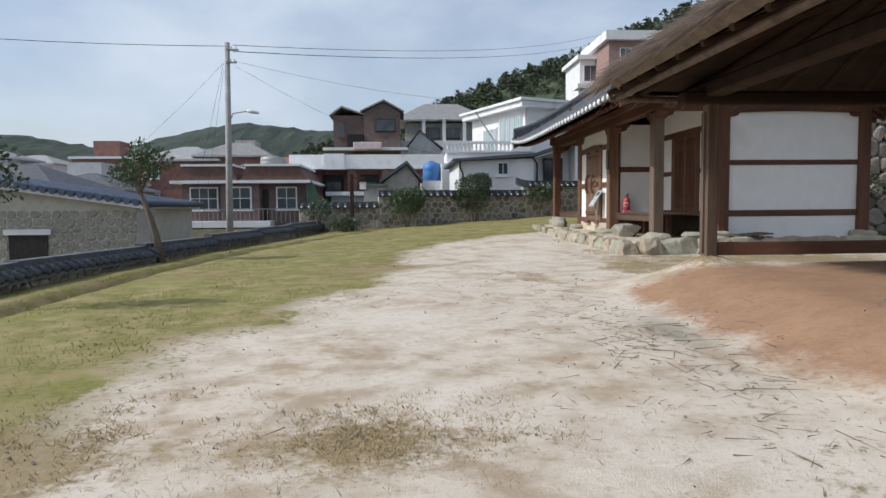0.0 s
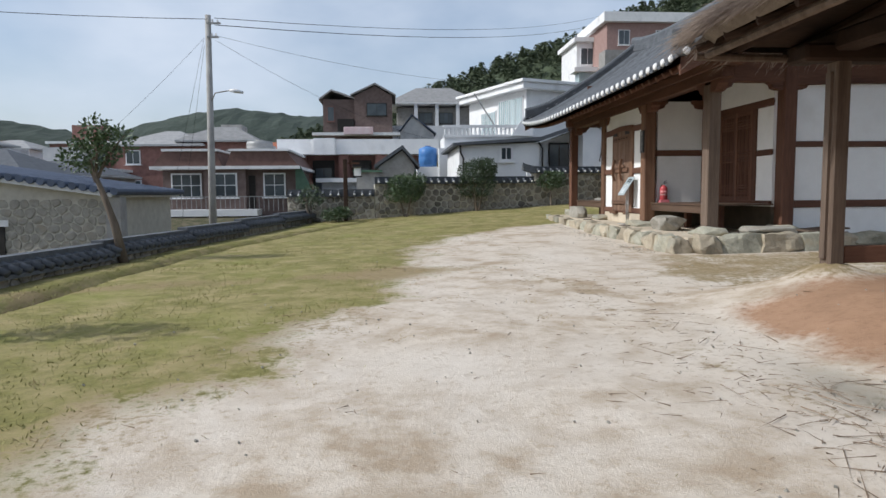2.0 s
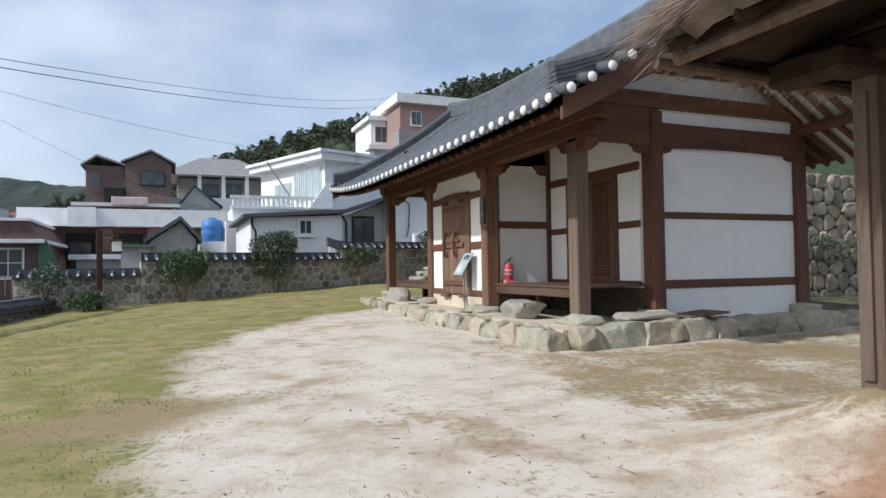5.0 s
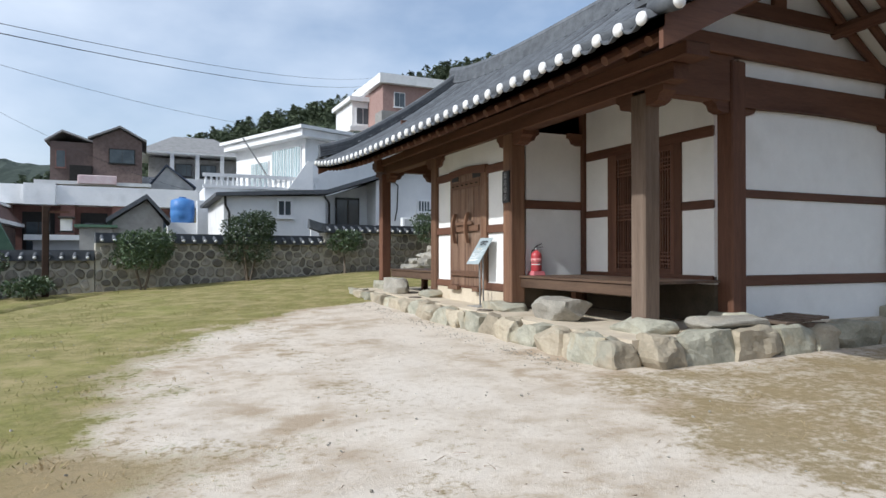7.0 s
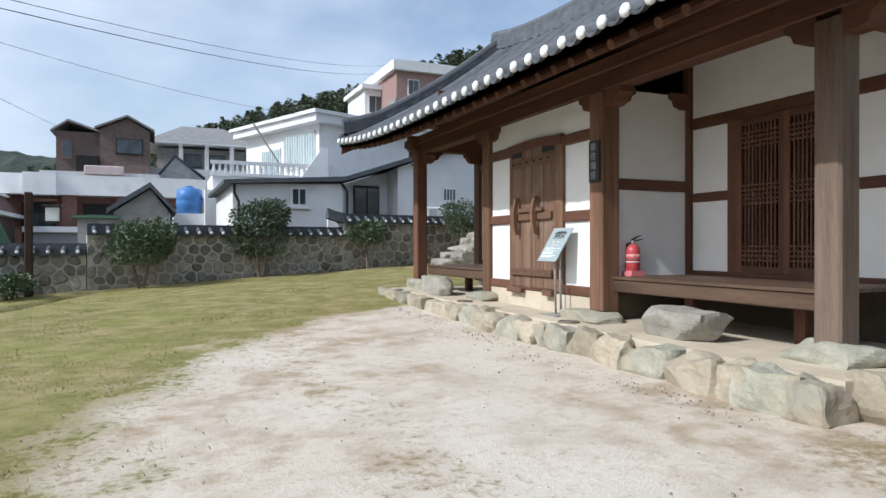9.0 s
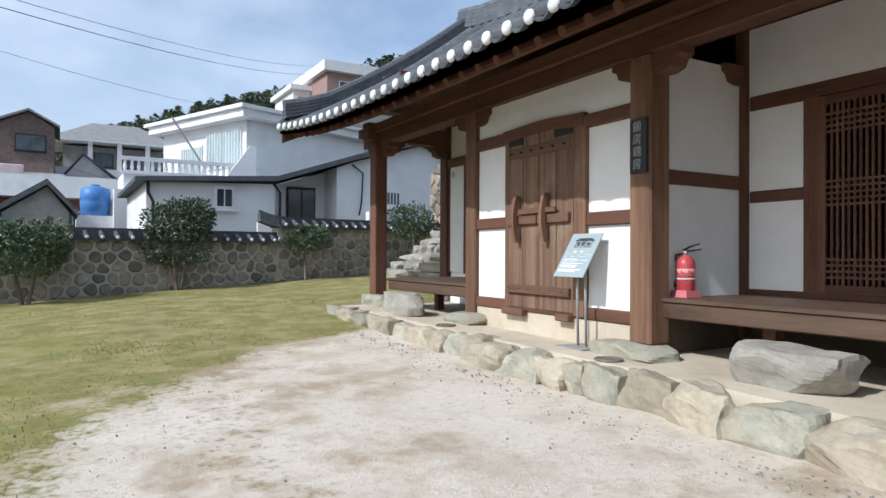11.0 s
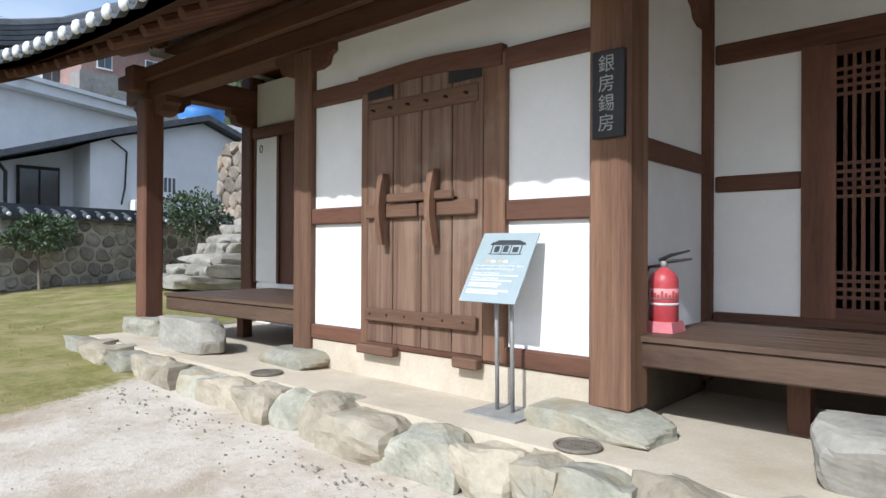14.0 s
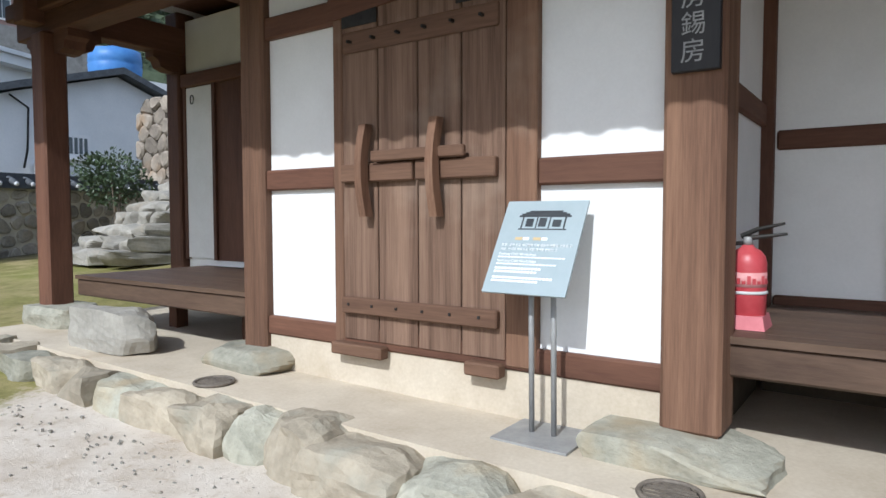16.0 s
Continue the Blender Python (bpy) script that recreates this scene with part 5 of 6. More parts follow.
def near_hill(x, f):
    zt = float(np.interp(x, [c[0] for c in NEAR_CREST], [c[1] for c in NEAR_CREST]))
    return 6 + (zt - 8) * math.sin(f * math.pi / 2) ** 1.1


bm = bmesh.new()
rows = []
for k in range(9):
    f = k / 8
    rows.append([bm.verts.new((x, 106 + 46 * f, near_hill(x, f))) for x in range(-60, 421, 6)])
rows.append([bm.verts.new((x, 260, 5)) for x in range(-60, 421, 6)])
for a, b in zip(rows, rows[1:]):
    for k in range(len(a) - 1):
        bm.faces.new((a[k], a[k + 1], b[k + 1], b[k]))
tagged(part("backdrop_hill", bm, WOODS), "steep wooded hill behind the village", "hill", kind="structure")
rnd = random.Random(3)
tv, tf = [], []
for k in range(1150):
    x, f = rnd.uniform(-20, 130), rnd.random() ** 0.6
    y, z = 106 + 46 * f, near_hill(x, f)
    hgt, rad = rnd.uniform(2.4, 4.6), rnd.uniform(1.2, 2.0)
    for _ in range(110):
        q = rnd.random()
        a = rnd.uniform(0, 6.28)
        rr = rad * (1 - q) ** 0.6 * rnd.uniform(0.5, 1.05)
        p = Vector((x + math.cos(a) * rr, y + math.sin(a) * rr, z - 1.2 + hgt * (0.15 + 0.85 * q)))
        i = len(tv)
        s = rnd.uniform(0.3, 0.65)
        for _ in range(3):
            tv.append((p.x + rnd.uniform(-s, s), p.y + rnd.uniform(-s, s), p.z + rnd.uniform(-s, s) * 0.6))
        tf.append((i, i + 1, i + 2))
tme = bpy.data.meshes.new("woods")
tme.from_pydata(tv, [], tf)
tme.materials.append(WOODS)
tagged(new("woods", tme), "dark pine wood covering the steep hill", "woods", kind="stuff")
FAR_CREST = ((-320, 52), (-290, 48), (-262, 49), (-236, 49), (-206, 43), (-190, 40), (-171, 41), (-143, 48), (-121, 53), (-102, 56), (-83, 55), (-53, 51), (-24, 53), (10, 49), (60, 45), (200, 40), (500, 60))
bm = bmesh.new()
rows = []
for k in range(13):
    f = k / 12
    row = []
    for j in range(211):
        x = -340 + 4.0 * j
        zt = float(np.interp(x, [c[0] for c in FAR_CREST], [c[1] for c in FAR_CREST]))
        bump = (2.2 * noise.noise((x * 0.12, f * 9, 0)) + 1.3 * noise.noise((x * 0.5, f * 30, 4))) * (0.3 + 0.7 * f)
        row.append(bm.verts.new((x, 330 + 100 * f, 10 + (zt - 10) * math.sin(f * math.pi / 2) + bump)))
    rows.append(row)
for a, b in zip(rows, rows[1:]):
    for k in range(len(a) - 1):
        bm.faces.new((a[k], a[k + 1], b[k + 1], b[k]))
tagged(part("backdrop_hills", bm, FAR_WOODS), "distant wooded hills", "hill", kind="structure")

# ---- things in front of the house ----
# stepping stones and loose slabs
for c, s, sd, trn, lab in (((5.62, 8.02, 0.63), (0.46, 0.8, 0.3), 71, 0.1, "large grey stepping stone before the raised floor"),
                           ((5.42, 13.85, 0.72), (0.34, 0.86, 0.3), 72, 0.05, "squared pale stepping stone before the porch"),
                           ((6.75, 6.15, 0.58), (0.85, 0.5, 0.14), 73, -0.2, "flat brown slab lying by the corner column")):
    tagged(stone("stepping_stone", c, s, None, STONE_S, seed=sd, turn=trn, cuts=3, rough=0.09), lab, "stone")
grate = thing("drain_board", (7.75, 6.12, 0.52), "weathered plank board lying over a drain", "board")
for k in range(5):
    boxed("plank", (7.35 + k * 0.16, 7.5 + k * 0.16, 5.85, 6.4, 0.545 + 0.012 * k, 0.58 + 0.012 * k), WOOD_GREY, grate, bevel=0.006)
for k, yy in enumerate((5.92, 6.28)):
    boxed("bearer", (7.33, 8.16, yy, yy + 0.06, 0.49, 0.545), WOOD_GREY, grate)

# round covers set in the platform
RUSTY = mat("dull_brown_iron", (0.1, 0.085, 0.07), (0.2, 0.17, 0.135), 30, 0.6, 0.5)
for cx, cy in ((5.22, 12.36), (5.24, 9.52)):
    zz = platform_z(cy) - 0.022
    lid = thing("floor_drain", (cx, cy, zz), "round dark metal cover set in the earth", "drain cover", "round covers")
    bm = bmesh.new()
    tube(bm, [(cx + 0.12 * math.cos(a), cy + 0.12 * math.sin(a), zz + 0.012) for a in np.linspace(0, 2 * math.pi, 25)], 0.012, 6, False)
    part("rim", bm, RUSTY, lid, smooth=True)
    bm = bmesh.new()
    bmesh.ops.create_circle(bm, cap_ends=True, radius=0.115, segments=24, matrix=Matrix.Translation((cx, cy, zz + 0.008)))
    part("cover", bm, DARK, lid)
    for k in range(7):
        o = -0.09 + 0.03 * k
        hl = math.sqrt(0.105 ** 2 - o * o)
        boxed("bar", (cx + o - 0.006, cx + o + 0.006, cy - hl, cy + hl, zz + 0.008, zz + 0.016), RUSTY, lid)


# writing, from the built-in font
def writing(text, size, m, material, parent, name="lettering", thick=0.0012):
    cu = bpy.data.curves.new("lettering", "FONT")
    cu.body, cu.size, cu.extrude = text, size, thick
    tmp = bpy.data.objects.new("lettering", cu)
    scene.collection.objects.link(tmp)
    me = bpy.data.meshes.new_from_object(tmp.evaluated_get(bpy.context.evaluated_depsgraph_get()))
    bpy.data.objects.remove(tmp)
    me.transform(m)
    me.materials.clear()
    me.materials.append(material)
    ob = new(name, me)
    ob.parent = parent
    ob.matrix_parent_inverse = Matrix.Translation(-root_at(parent))
    return ob


# information board
sign = thing("information_board", (5.57, 10.23, 0.57), "tilted grey information board on two thin steel posts", "sign")
pz = platform_z(10.2) - 0.02
boxed("foot_plate", (5.38, 5.77, 10.02, 10.42, pz, pz + 0.012), STEEL, sign)
for y in (10.17, 10.29):
    bm = bmesh.new()
    tube(bm, [(5.57, y, pz), (5.55, y, 1.46)], 0.014, 10)
    part("post", bm, STEEL, sign, smooth=True)
# the board's own frame: u runs along its width towards -y, v up its slope
SB = Matrix(((0.0, 0.53, -0.85, 5.4), (-1.0, 0.0, 0.0, 10.482), (0.0, 0.85, 0.53, 1.236), (0, 0, 0, 1)))


def on_board(name, u0, u1, v0, v1, h, m, parent, label=""):
    bm = bmesh.new()
    box(bm, u0, u1, v0, v1, -0.001, h)
    bm.transform(SB)
    return part(name, bm, m, parent, label)


panel = on_board("panel", 0, 0.44, 0, 0.52, -0.012, SIGN, sign, "grey-blue printed panel")
INK, CHALK = mat("dark_print", (0.03, 0.035, 0.04), (0.06, 0.065, 0.07), 9, 0.6, 0.0, vary=0.0), mat("white_print", (0.78, 0.8, 0.8), (0.85, 0.86, 0.86), 9, 0.6, 0.0, vary=0.0)
OCHRE = mat("ochre_print", (0.5, 0.38, 0.2), (0.56, 0.43, 0.25), 9, 0.6, 0.0, vary=0.0)
for u0, u1, v0, v1, m in ((0.09, 0.37, 0.425, 0.435, INK), (0.1, 0.36, 0.436, 0.445, INK), (0.12, 0.34, 0.446, 0.453, INK), (0.14, 0.32, 0.454, 0.462, INK),
                          (0.11, 0.118, 0.36, 0.425, INK), (0.19, 0.196, 0.36, 0.425, INK), (0.26, 0.266, 0.36, 0.425, INK), (0.34, 0.348, 0.36, 0.425, INK),
                          (0.135, 0.175, 0.37, 0.415, INK), (0.205, 0.245, 0.37, 0.42, INK), (0.28, 0.325, 0.37, 0.41, INK), (0.1, 0.36, 0.352, 0.358, INK),
                          (0.1, 0.14, 0.292, 0.308, OCHRE), (0.145, 0.175, 0.292, 0.308, CHALK), (0.2, 0.24, 0.292, 0.308, OCHRE), (0.245, 0.275, 0.292, 0.308, CHALK)):
    on_board("print", u0, u1, v0, v1, 0.001, m, panel)
for text, u, v, s in (("은방 : 금과 은을 세공하여 각종 장신구 제품을 만들던 곳", 0.035, 0.258, 0.0165), ("석방 : 주석과 백동으로 각종 장석을 만들던 곳", 0.035, 0.234, 0.0165),
                      ("Eunbang Craft Workshops", 0.035, 0.206, 0.019), ("Seokbang Craft Workshops", 0.035, 0.168, 0.019)):
    writing(text, s, SB @ Matrix.Translation((u, v, 0.0005)), CHALK, panel, thick=0.0008)
for u1, v in ((0.4, 0.192), (0.36, 0.154), (0.3, 0.128), (0.28, 0.11), (0.36, 0.078), (0.3, 0.06)):
    for k in range(int((u1 - 0.035) / 0.018)):
        on_board("print", 0.035 + k * 0.018, 0.049 + k * 0.018, v, v + (0.007 if v > 0.14 else 0.011), 0.001, CHALK, panel)

# name plaque on the column
plaque = thing("name_plaque", (5.66, 9.55, 2.23), "black wooden name plaque with carved grey characters", "plaque")
bd = boxed("board", (5.635, 5.67, 9.452, 9.656, 2.225, 2.735), BLACK, plaque, bevel=0.004)
for k, ch in enumerate("銀房錫房"):
    m4 = Matrix(((0, 0, -1, 5.6345), (-1, 0, 0, 9.618), (0, 1, 0, 2.62 - 0.116 * k), (0, 0, 0, 1)))
    writing(ch, 0.108, m4, CARVED, bd, "character")

# fire extinguisher on its tray
EX, EY, EZ = 6.13, 9.415, 1.061
ext = thing("fire_extinguisher", (EX, EY, EZ), "red fire extinguisher standing on a pink plastic tray", "fire extinguisher")
bm = bmesh.new()
vs = box(bm, EX - 0.11, EX + 0.11, EY - 0.1, EY + 0.1, EZ, EZ + 0.065)
for v in vs:
    if v.co.z > EZ + 0.03:
        v.co.x = EX + (v.co.x - EX) * 0.86
        v.co.y = EY + (v.co.y - EY) * 0.86
part("tray", bm, PINK, ext, "faded pink plastic tray")


def lathe(name, prof, m, parent, c, n=24, label=""):
    bm = bmesh.new()
    tube(bm, [(c[0], c[1], c[2] + z) for r, z in prof], [r for r, z in prof], n)
    return part(name, bm, m, parent, label, smooth=True)


lathe("cylinder", ((0.08, 0.055), (0.088, 0.065), (0.088, 0.31), (0.08, 0.345), (0.06, 0.372), (0.032, 0.388), (0.026, 0.4)), RED, ext, (EX, EY, EZ))
lathe("valve", ((0.022, 0.4), (0.022, 0.435), (0.014, 0.44)), STEEL, ext, (EX, EY, EZ), 12)
lathe("label", ((0.0885, 0.2), (0.0885, 0.27)), PINKWHITE, ext, (EX, EY, EZ), 24, "faded printed label")
lathe("strap", ((0.089, 0.165), (0.093, 0.168), (0.093, 0.178), (0.089, 0.181)), CHALKGREY, ext, (EX, EY, EZ), 24, "white strap")
for k in range(9):
    a = radians(150 + 15 * k)
    bm = bmesh.new()
    box(bm, -0.008, 0.008, -0.001, 0.002, 0.215, 0.255 - 0.012 * (k % 3))
    bm.transform(Matrix.Translation((EX + 0.0885 * math.cos(a), EY + 0.0885 * math.sin(a), EZ)) @ Matrix.Rotation(a - math.pi / 2, 4, "Z"))
    part("print", bm, RED, ext)
bm = bmesh.new()
tube(bm, [(EX, EY + 0.02, EZ + 0.43), (EX, EY - 0.06, EZ + 0.44), (EX + 0.01, EY - 0.17, EZ + 0.455)], [0.012, 0.011, 0.006], 8)
part("lever", bm, DARK, ext)
bm = bmesh.new()
tube(bm, [(EX, EY + 0.03, EZ + 0.44), (EX, EY - 0.04, EZ + 0.475), (EX, EY - 0.16, EZ + 0.505)], [0.014, 0.011, 0.006], 8)
part("handle", bm, DARK, ext)
bm = bmesh.new()
tube(bm, [(EX - 0.01, EY + 0.02, EZ + 0.41), (EX - 0.02, EY + 0.09, EZ + 0.4), (EX - 0.03, EY + 0.12, EZ + 0.3), (EX - 0.03, EY + 0.115, EZ + 0.15), (EX - 0.03, EY + 0.1, EZ + 0.09)], 0.011, 8)
part("hose", bm, DARK, ext, "black rubber hose", smooth=True)


# ---- planting ----
def leaf_mass(name, blobs, count, size, seed, parent, m=LEAF, inner=0.55):
    """Small folded leaves scattered in the shells of several lumps."""
    rnd = random.Random(seed)
    v, f = [], []
    tot = sum(b[3] * b[4] for b in blobs)
    for bx, by, bz, r, rz in blobs:
        for _ in range(int(count * r * rz / tot)):
            d = Vector((rnd.gauss(0, 1), rnd.gauss(0, 1), rnd.gauss(0, 1))).normalized()
            rad = rnd.uniform(inner, 1.0) ** 0.6 * (1 + 0.14 * noise.noise(d * 2.5 + Vector((seed, 0, 0))))
            p = Vector((bx + d.x * r * rad, by + d.y * r * rad, bz + d.z * rz * rad))
            ax = (d + Vector((rnd.uniform(-1, 1), rnd.uniform(-1, 1), rnd.uniform(-0.6, 1)))).normalized()
            sd = ax.orthogonal().normalized()
            sd.rotate(Matrix.Rotation(rnd.uniform(0, 6.28), 3, ax))
            up = ax.cross(sd)
            s = size * rnd.uniform(0.7, 1.3)
            i = len(v)
            v.extend([p, p + ax * s * 0.5 + sd * s * 0.28 + up * s * 0.06, p + ax * s, p + ax * s * 0.5 - sd * s * 0.28 + up * s * 0.06])
            f.extend([(i, i + 1, i + 2), (i, i + 2, i + 3)])
    me = bpy.data.meshes.new(name)
    me.from_pydata([tuple(q) for q in v], [], f)
    me.materials.append(m)
    ob = new(name, me)
    if parent is not None:
        ob.parent = parent
        ob.matrix_parent_inverse = Matrix.Translation(-Vector(parent.location))
    return ob


def bush(x, y, w, h0, h1, seed, label, count=2600, stems=3, z=None, leaf=0.085):
    z = ground_z(x, y) if z is None else z
    b = thing("bush", (x, y, z), label, "bush")
    rnd = random.Random(seed)
    cz, rz, r = z + (h0 + h1) / 2, (h1 - h0) / 2, w / 2
    for k in range(stems):
        a = rnd.uniform(0, 6.28)
        bm = bmesh.new()
        e = Vector((x + math.cos(a) * r * 0.45, y + math.sin(a) * r * 0.45, cz))
        tube(bm, [(x + 0.04 * math.cos(a), y + 0.04 * math.sin(a), z - 0.05), ((x + e.x) / 2 + rnd.uniform(-0.05, 0.05), (y + e.y) / 2, (z + cz) / 2), e], [0.04, 0.03, 0.012], 7)
        part("stem", bm, BARK, b)
    blobs = [(x, y, cz, r * 0.8, rz * 0.85)]
    for k in range(11):
        a, q = rnd.uniform(0, 6.28), rnd.uniform(-0.6, 0.75)
        blobs.append((x + math.cos(a) * r * 0.55, y + math.sin(a) * r * 0.55, cz + q * rz * 0.75, r * 0.42, rz * 0.4))
    leaf_mass("crown", blobs, count, leaf, seed, b)
    return b


bush(0.36, 20.9, 1.75, 0.5, 1.8, 11, "round evergreen bush with bare stems by the stone wall", 4000)
bush(3.38, 21.7, 1.85, 0.4, 2.35, 12, "tall dense evergreen bush by the stone wall", 5200)
bush(6.6, 22.0, 1.4, 0.62, 1.55, 13, "small evergreen bush on one thin stem", 1700, 1)
bush(9.6, 21.6, 1.5, 0.7, 2.1, 14, "evergreen bush beside the stone steps", 2200, 2)
bush(-2.35, 20.3, 1.4, 0.02, 0.62, 15, "low spreading dark shrub near the wall", 1500, 3)
bush(-3.4, 20.6, 1.3, 0.5, 1.6, 16, "thin half-bare shrub in the wall corner", 650, 4)


def thin_tree(x, y, pts, r0, blobs, count, seed, label):
    z = ground_z(x, y)
    t = thing("tree", (x, y, z), label, "tree")
    bm = bmesh.new()
    n = len(pts)
    tube(bm, [(x, y, z - 0.1)] + pts, [r0] + [r0 * (1 - 0.55 * (i + 1) / n) for i in range(n)], 9)
    part("trunk", bm, BARK, t, smooth=True)
    rnd = random.Random(seed)
    top = Vector(pts[-1])
    for bx, by, bz, r, rz in blobs:
        bm = bmesh.new()
        mid = (top + Vector((bx, by, bz))) / 2 + Vector((rnd.uniform(-0.1, 0.1), 0, 0.05))
        tube(bm, [top - Vector((0, 0, 0.1)), mid, (bx + r * 0.5, by, bz + rz * 0.4)], [r0 * 0.4, r0 * 0.25, 0.008], 6)
        part("limb", bm, BARK, t)
    leaf_mass("crown", blobs, count, 0.08, seed, t, inner=0.2)
    return t


thin_tree(-5.25, 7.2, [(-5.4, 7.2, 0.77), (-5.56, 7.2, 1.29), (-5.7, 7.2, 1.68)], 0.09,
          [(-5.7, 7.2, 2.15, 0.43, 0.38), (-5.33, 7.2, 2.32, 0.36, 0.3), (-6.0, 7.28, 2.03, 0.39, 0.3), (-5.58, 7.1, 2.53, 0.3, 0.25)], 1500, 21, "leaning young tree with a thin dark crown")
thin_tree(-5.35, 0.6, [(-5.4, 0.6, 0.65), (-5.36, 0.7, 1.1)], 0.08,
          [(-5.55, 0.6, 1.68, 0.42, 0.34), (-5.05, 0.75, 1.85, 0.34, 0.3), (-5.8, 0.7, 2.05, 0.42, 0.34), (-5.2, 0.45, 2.2, 0.38, 0.3), (-4.85, 0.7, 1.55, 0.3, 0.22)], 1100, 22, "half-bare tree with fine dark branches by the wall")

# lamp post by the wall
lp = thing("lamp_post", (-2.0, 20.7, ground_z(-2.0, 20.7)), "dark wooden lamp post with a hanging lantern", "lamp post")
zb = ground_z(-2.0, 20.7)
boxed("post", (-2.09, -1.93, 20.62, 20.78, zb - 0.1, zb + 2.45), SHADE_DARK_WOOD, lp, bevel=0.02)
boxed("arm", (-2.0, -1.45, 20.67, 20.73, zb + 2.25, zb + 2.31), WOOD_X, lp)
lan = boxed("lantern", (-1.66, -1.4, 20.57, 20.83, zb + 1.78, zb + 2.1), WHITEWASH, lp, "pale glazed lantern")
boxed("lantern_roof", (-1.72, -1.34, 20.51, 20.89, zb + 2.1, zb + 2.16), DARK, lan, bevel=0.02)
boxed("lantern_base", (-1.69, -1.37, 20.54, 20.86, zb + 1.74, zb + 1.78), DARK, lan)

# stone steps behind the house end
steps = thing("stone_steps", (10.5, 20.5, 0.8), "rough stone steps climbing to the terrace", "steps", kind="structure")
for k in range(8):
    x0 = 7.9 + 0.31 * k
    zt = 1.08 + 0.2 * k
    for j in range(4):
        stone("step_stone", (x0 + 0.6, 18.6 + 0.42 * j + 0.2, zt - 0.12), (1.25, 0.43, 0.24), steps, STONE_S, seed=200 + k * 5 + j, cuts=1, rough=0.06)

# ---- stones of the walls ----
def clip(poly, mid, nrm):
    out = []
    for i in range(len(poly)):
        a, b = poly[i], poly[(i + 1) % len(poly)]
        da, db = (a[0] - mid[0]) * nrm[0] + (a[1] - mid[1]) * nrm[1], (b[0] - mid[0]) * nrm[0] + (b[1] - mid[1]) * nrm[1]
        if da <= 0:
            out.append(a)
        if da * db < 0:
            s = da / (da - db)
            out.append((a[0] + (b[0] - a[0]) * s, a[1] + (b[1] - a[1]) * s))
    return out


def fieldstones(length, height, cw, ch, seed):
    """Outlines of close-fitted irregular stones on a face of that size."""
    rnd = random.Random(seed)
    nu, nv = max(1, int(length / cw)), max(1, int(height / ch))
    pts = {}
    for i in range(-1, nu + 1):
        for j in range(-1, nv + 1):
            pts[i, j] = ((i + 0.5 + 0.5 * (j % 2) - 0.25 + rnd.uniform(-0.34, 0.34)) * length / nu, (j + 0.5 + rnd.uniform(-0.32, 0.32)) * height / nv)
    out = []
    for (i, j), p in pts.items():
        if not (0 <= i < nu and 0 <= j < nv):
            continue
        poly = [(max(0, p[0] - cw * 2), 0), (min(length, p[0] + cw * 2), 0), (min(length, p[0] + cw * 2), height), (max(0, p[0] - cw * 2), height)]
        for a in range(-2, 3):
            for b in range(-2, 3):
                q = pts.get((i + a, j + b))
                if q and (a or b):
                    n = (q[0] - p[0], q[1] - p[1])
                    poly = clip(poly, ((p[0] + q[0]) / 2, (p[1] + q[1]) / 2), n)
        if len(poly) > 2:
            cx, cy = sum(a[0] for a in poly) / len(poly), sum(a[1] for a in poly) / len(poly)
            out.append((cx, cy, poly))
    return out


def stone_face(parent, p0, p1, z0, z1, face, cw, ch, seed, m, gap=0.86, proud=0.05, single=True, slope=None):
    """Lay stones on the upright face from p0 to p1, towards the side given by face."""
    d = Vector((p1[0] - p0[0], p1[1] - p0[1], 0))
    u = d.normalized()
    n = Vector((-u.y, u.x, 0)) * face
    rnd = random.Random(seed + 1)
    joined = bmesh.new()
    for cx, cy, poly in fieldstones(d.length, z1 - z0, cw, ch, seed):
        if slope and z0 + cy < slope(p0[0] + u.x * cx, p0[1] + u.y * cx) - 0.12:
            continue
        bm = bmesh.new() if single else joined
        # round off the corners
        soft = []
        for i in range(len(poly)):
            a, b = poly[i], poly[(i + 1) % len(poly)]
            if math.hypot(a[0] - b[0], a[1] - b[1]) < 0.03:
                continue
            soft.append((a[0] * 0.75 + b[0] * 0.25, a[1] * 0.75 + b[1] * 0.25))
            soft.append((a[0] * 0.25 + b[0] * 0.75, a[1] * 0.25 + b[1] * 0.75))
        if len(soft) < 5:
            if single:
                bm.free()
            continue
        pr = proud * rnd.uniform(0.5, 1.3)
        lay = []
        for sc, dp in ((gap, -0.04), (gap * 0.97, pr * 0.6), (gap * 0.72, pr)):
            lay.append([bm.verts.new(Vector((p0[0], p0[1], z0)) + u * (cx + (a - cx) * sc) + Vector((0, 0, cy + (b - cy) * sc)) + n * (dp + (rnd.uniform(-0.012, 0.012) if dp > 0 else 0))) for a, b in soft])
        k = len(soft)
        for la, lb in zip(lay, lay[1:]):
            for i in range(k):
                bm.faces.new((la[i], la[(i + 1) % k], lb[(i + 1) % k], lb[i]))
        bm.faces.new(lay[-1])
        if single:
            part("stone", bm, m, parent)
    if not single:
        tagged(part("stonework", joined, m, parent), "small fitted field stones", kind="stuff")
    else:
        joined.free()


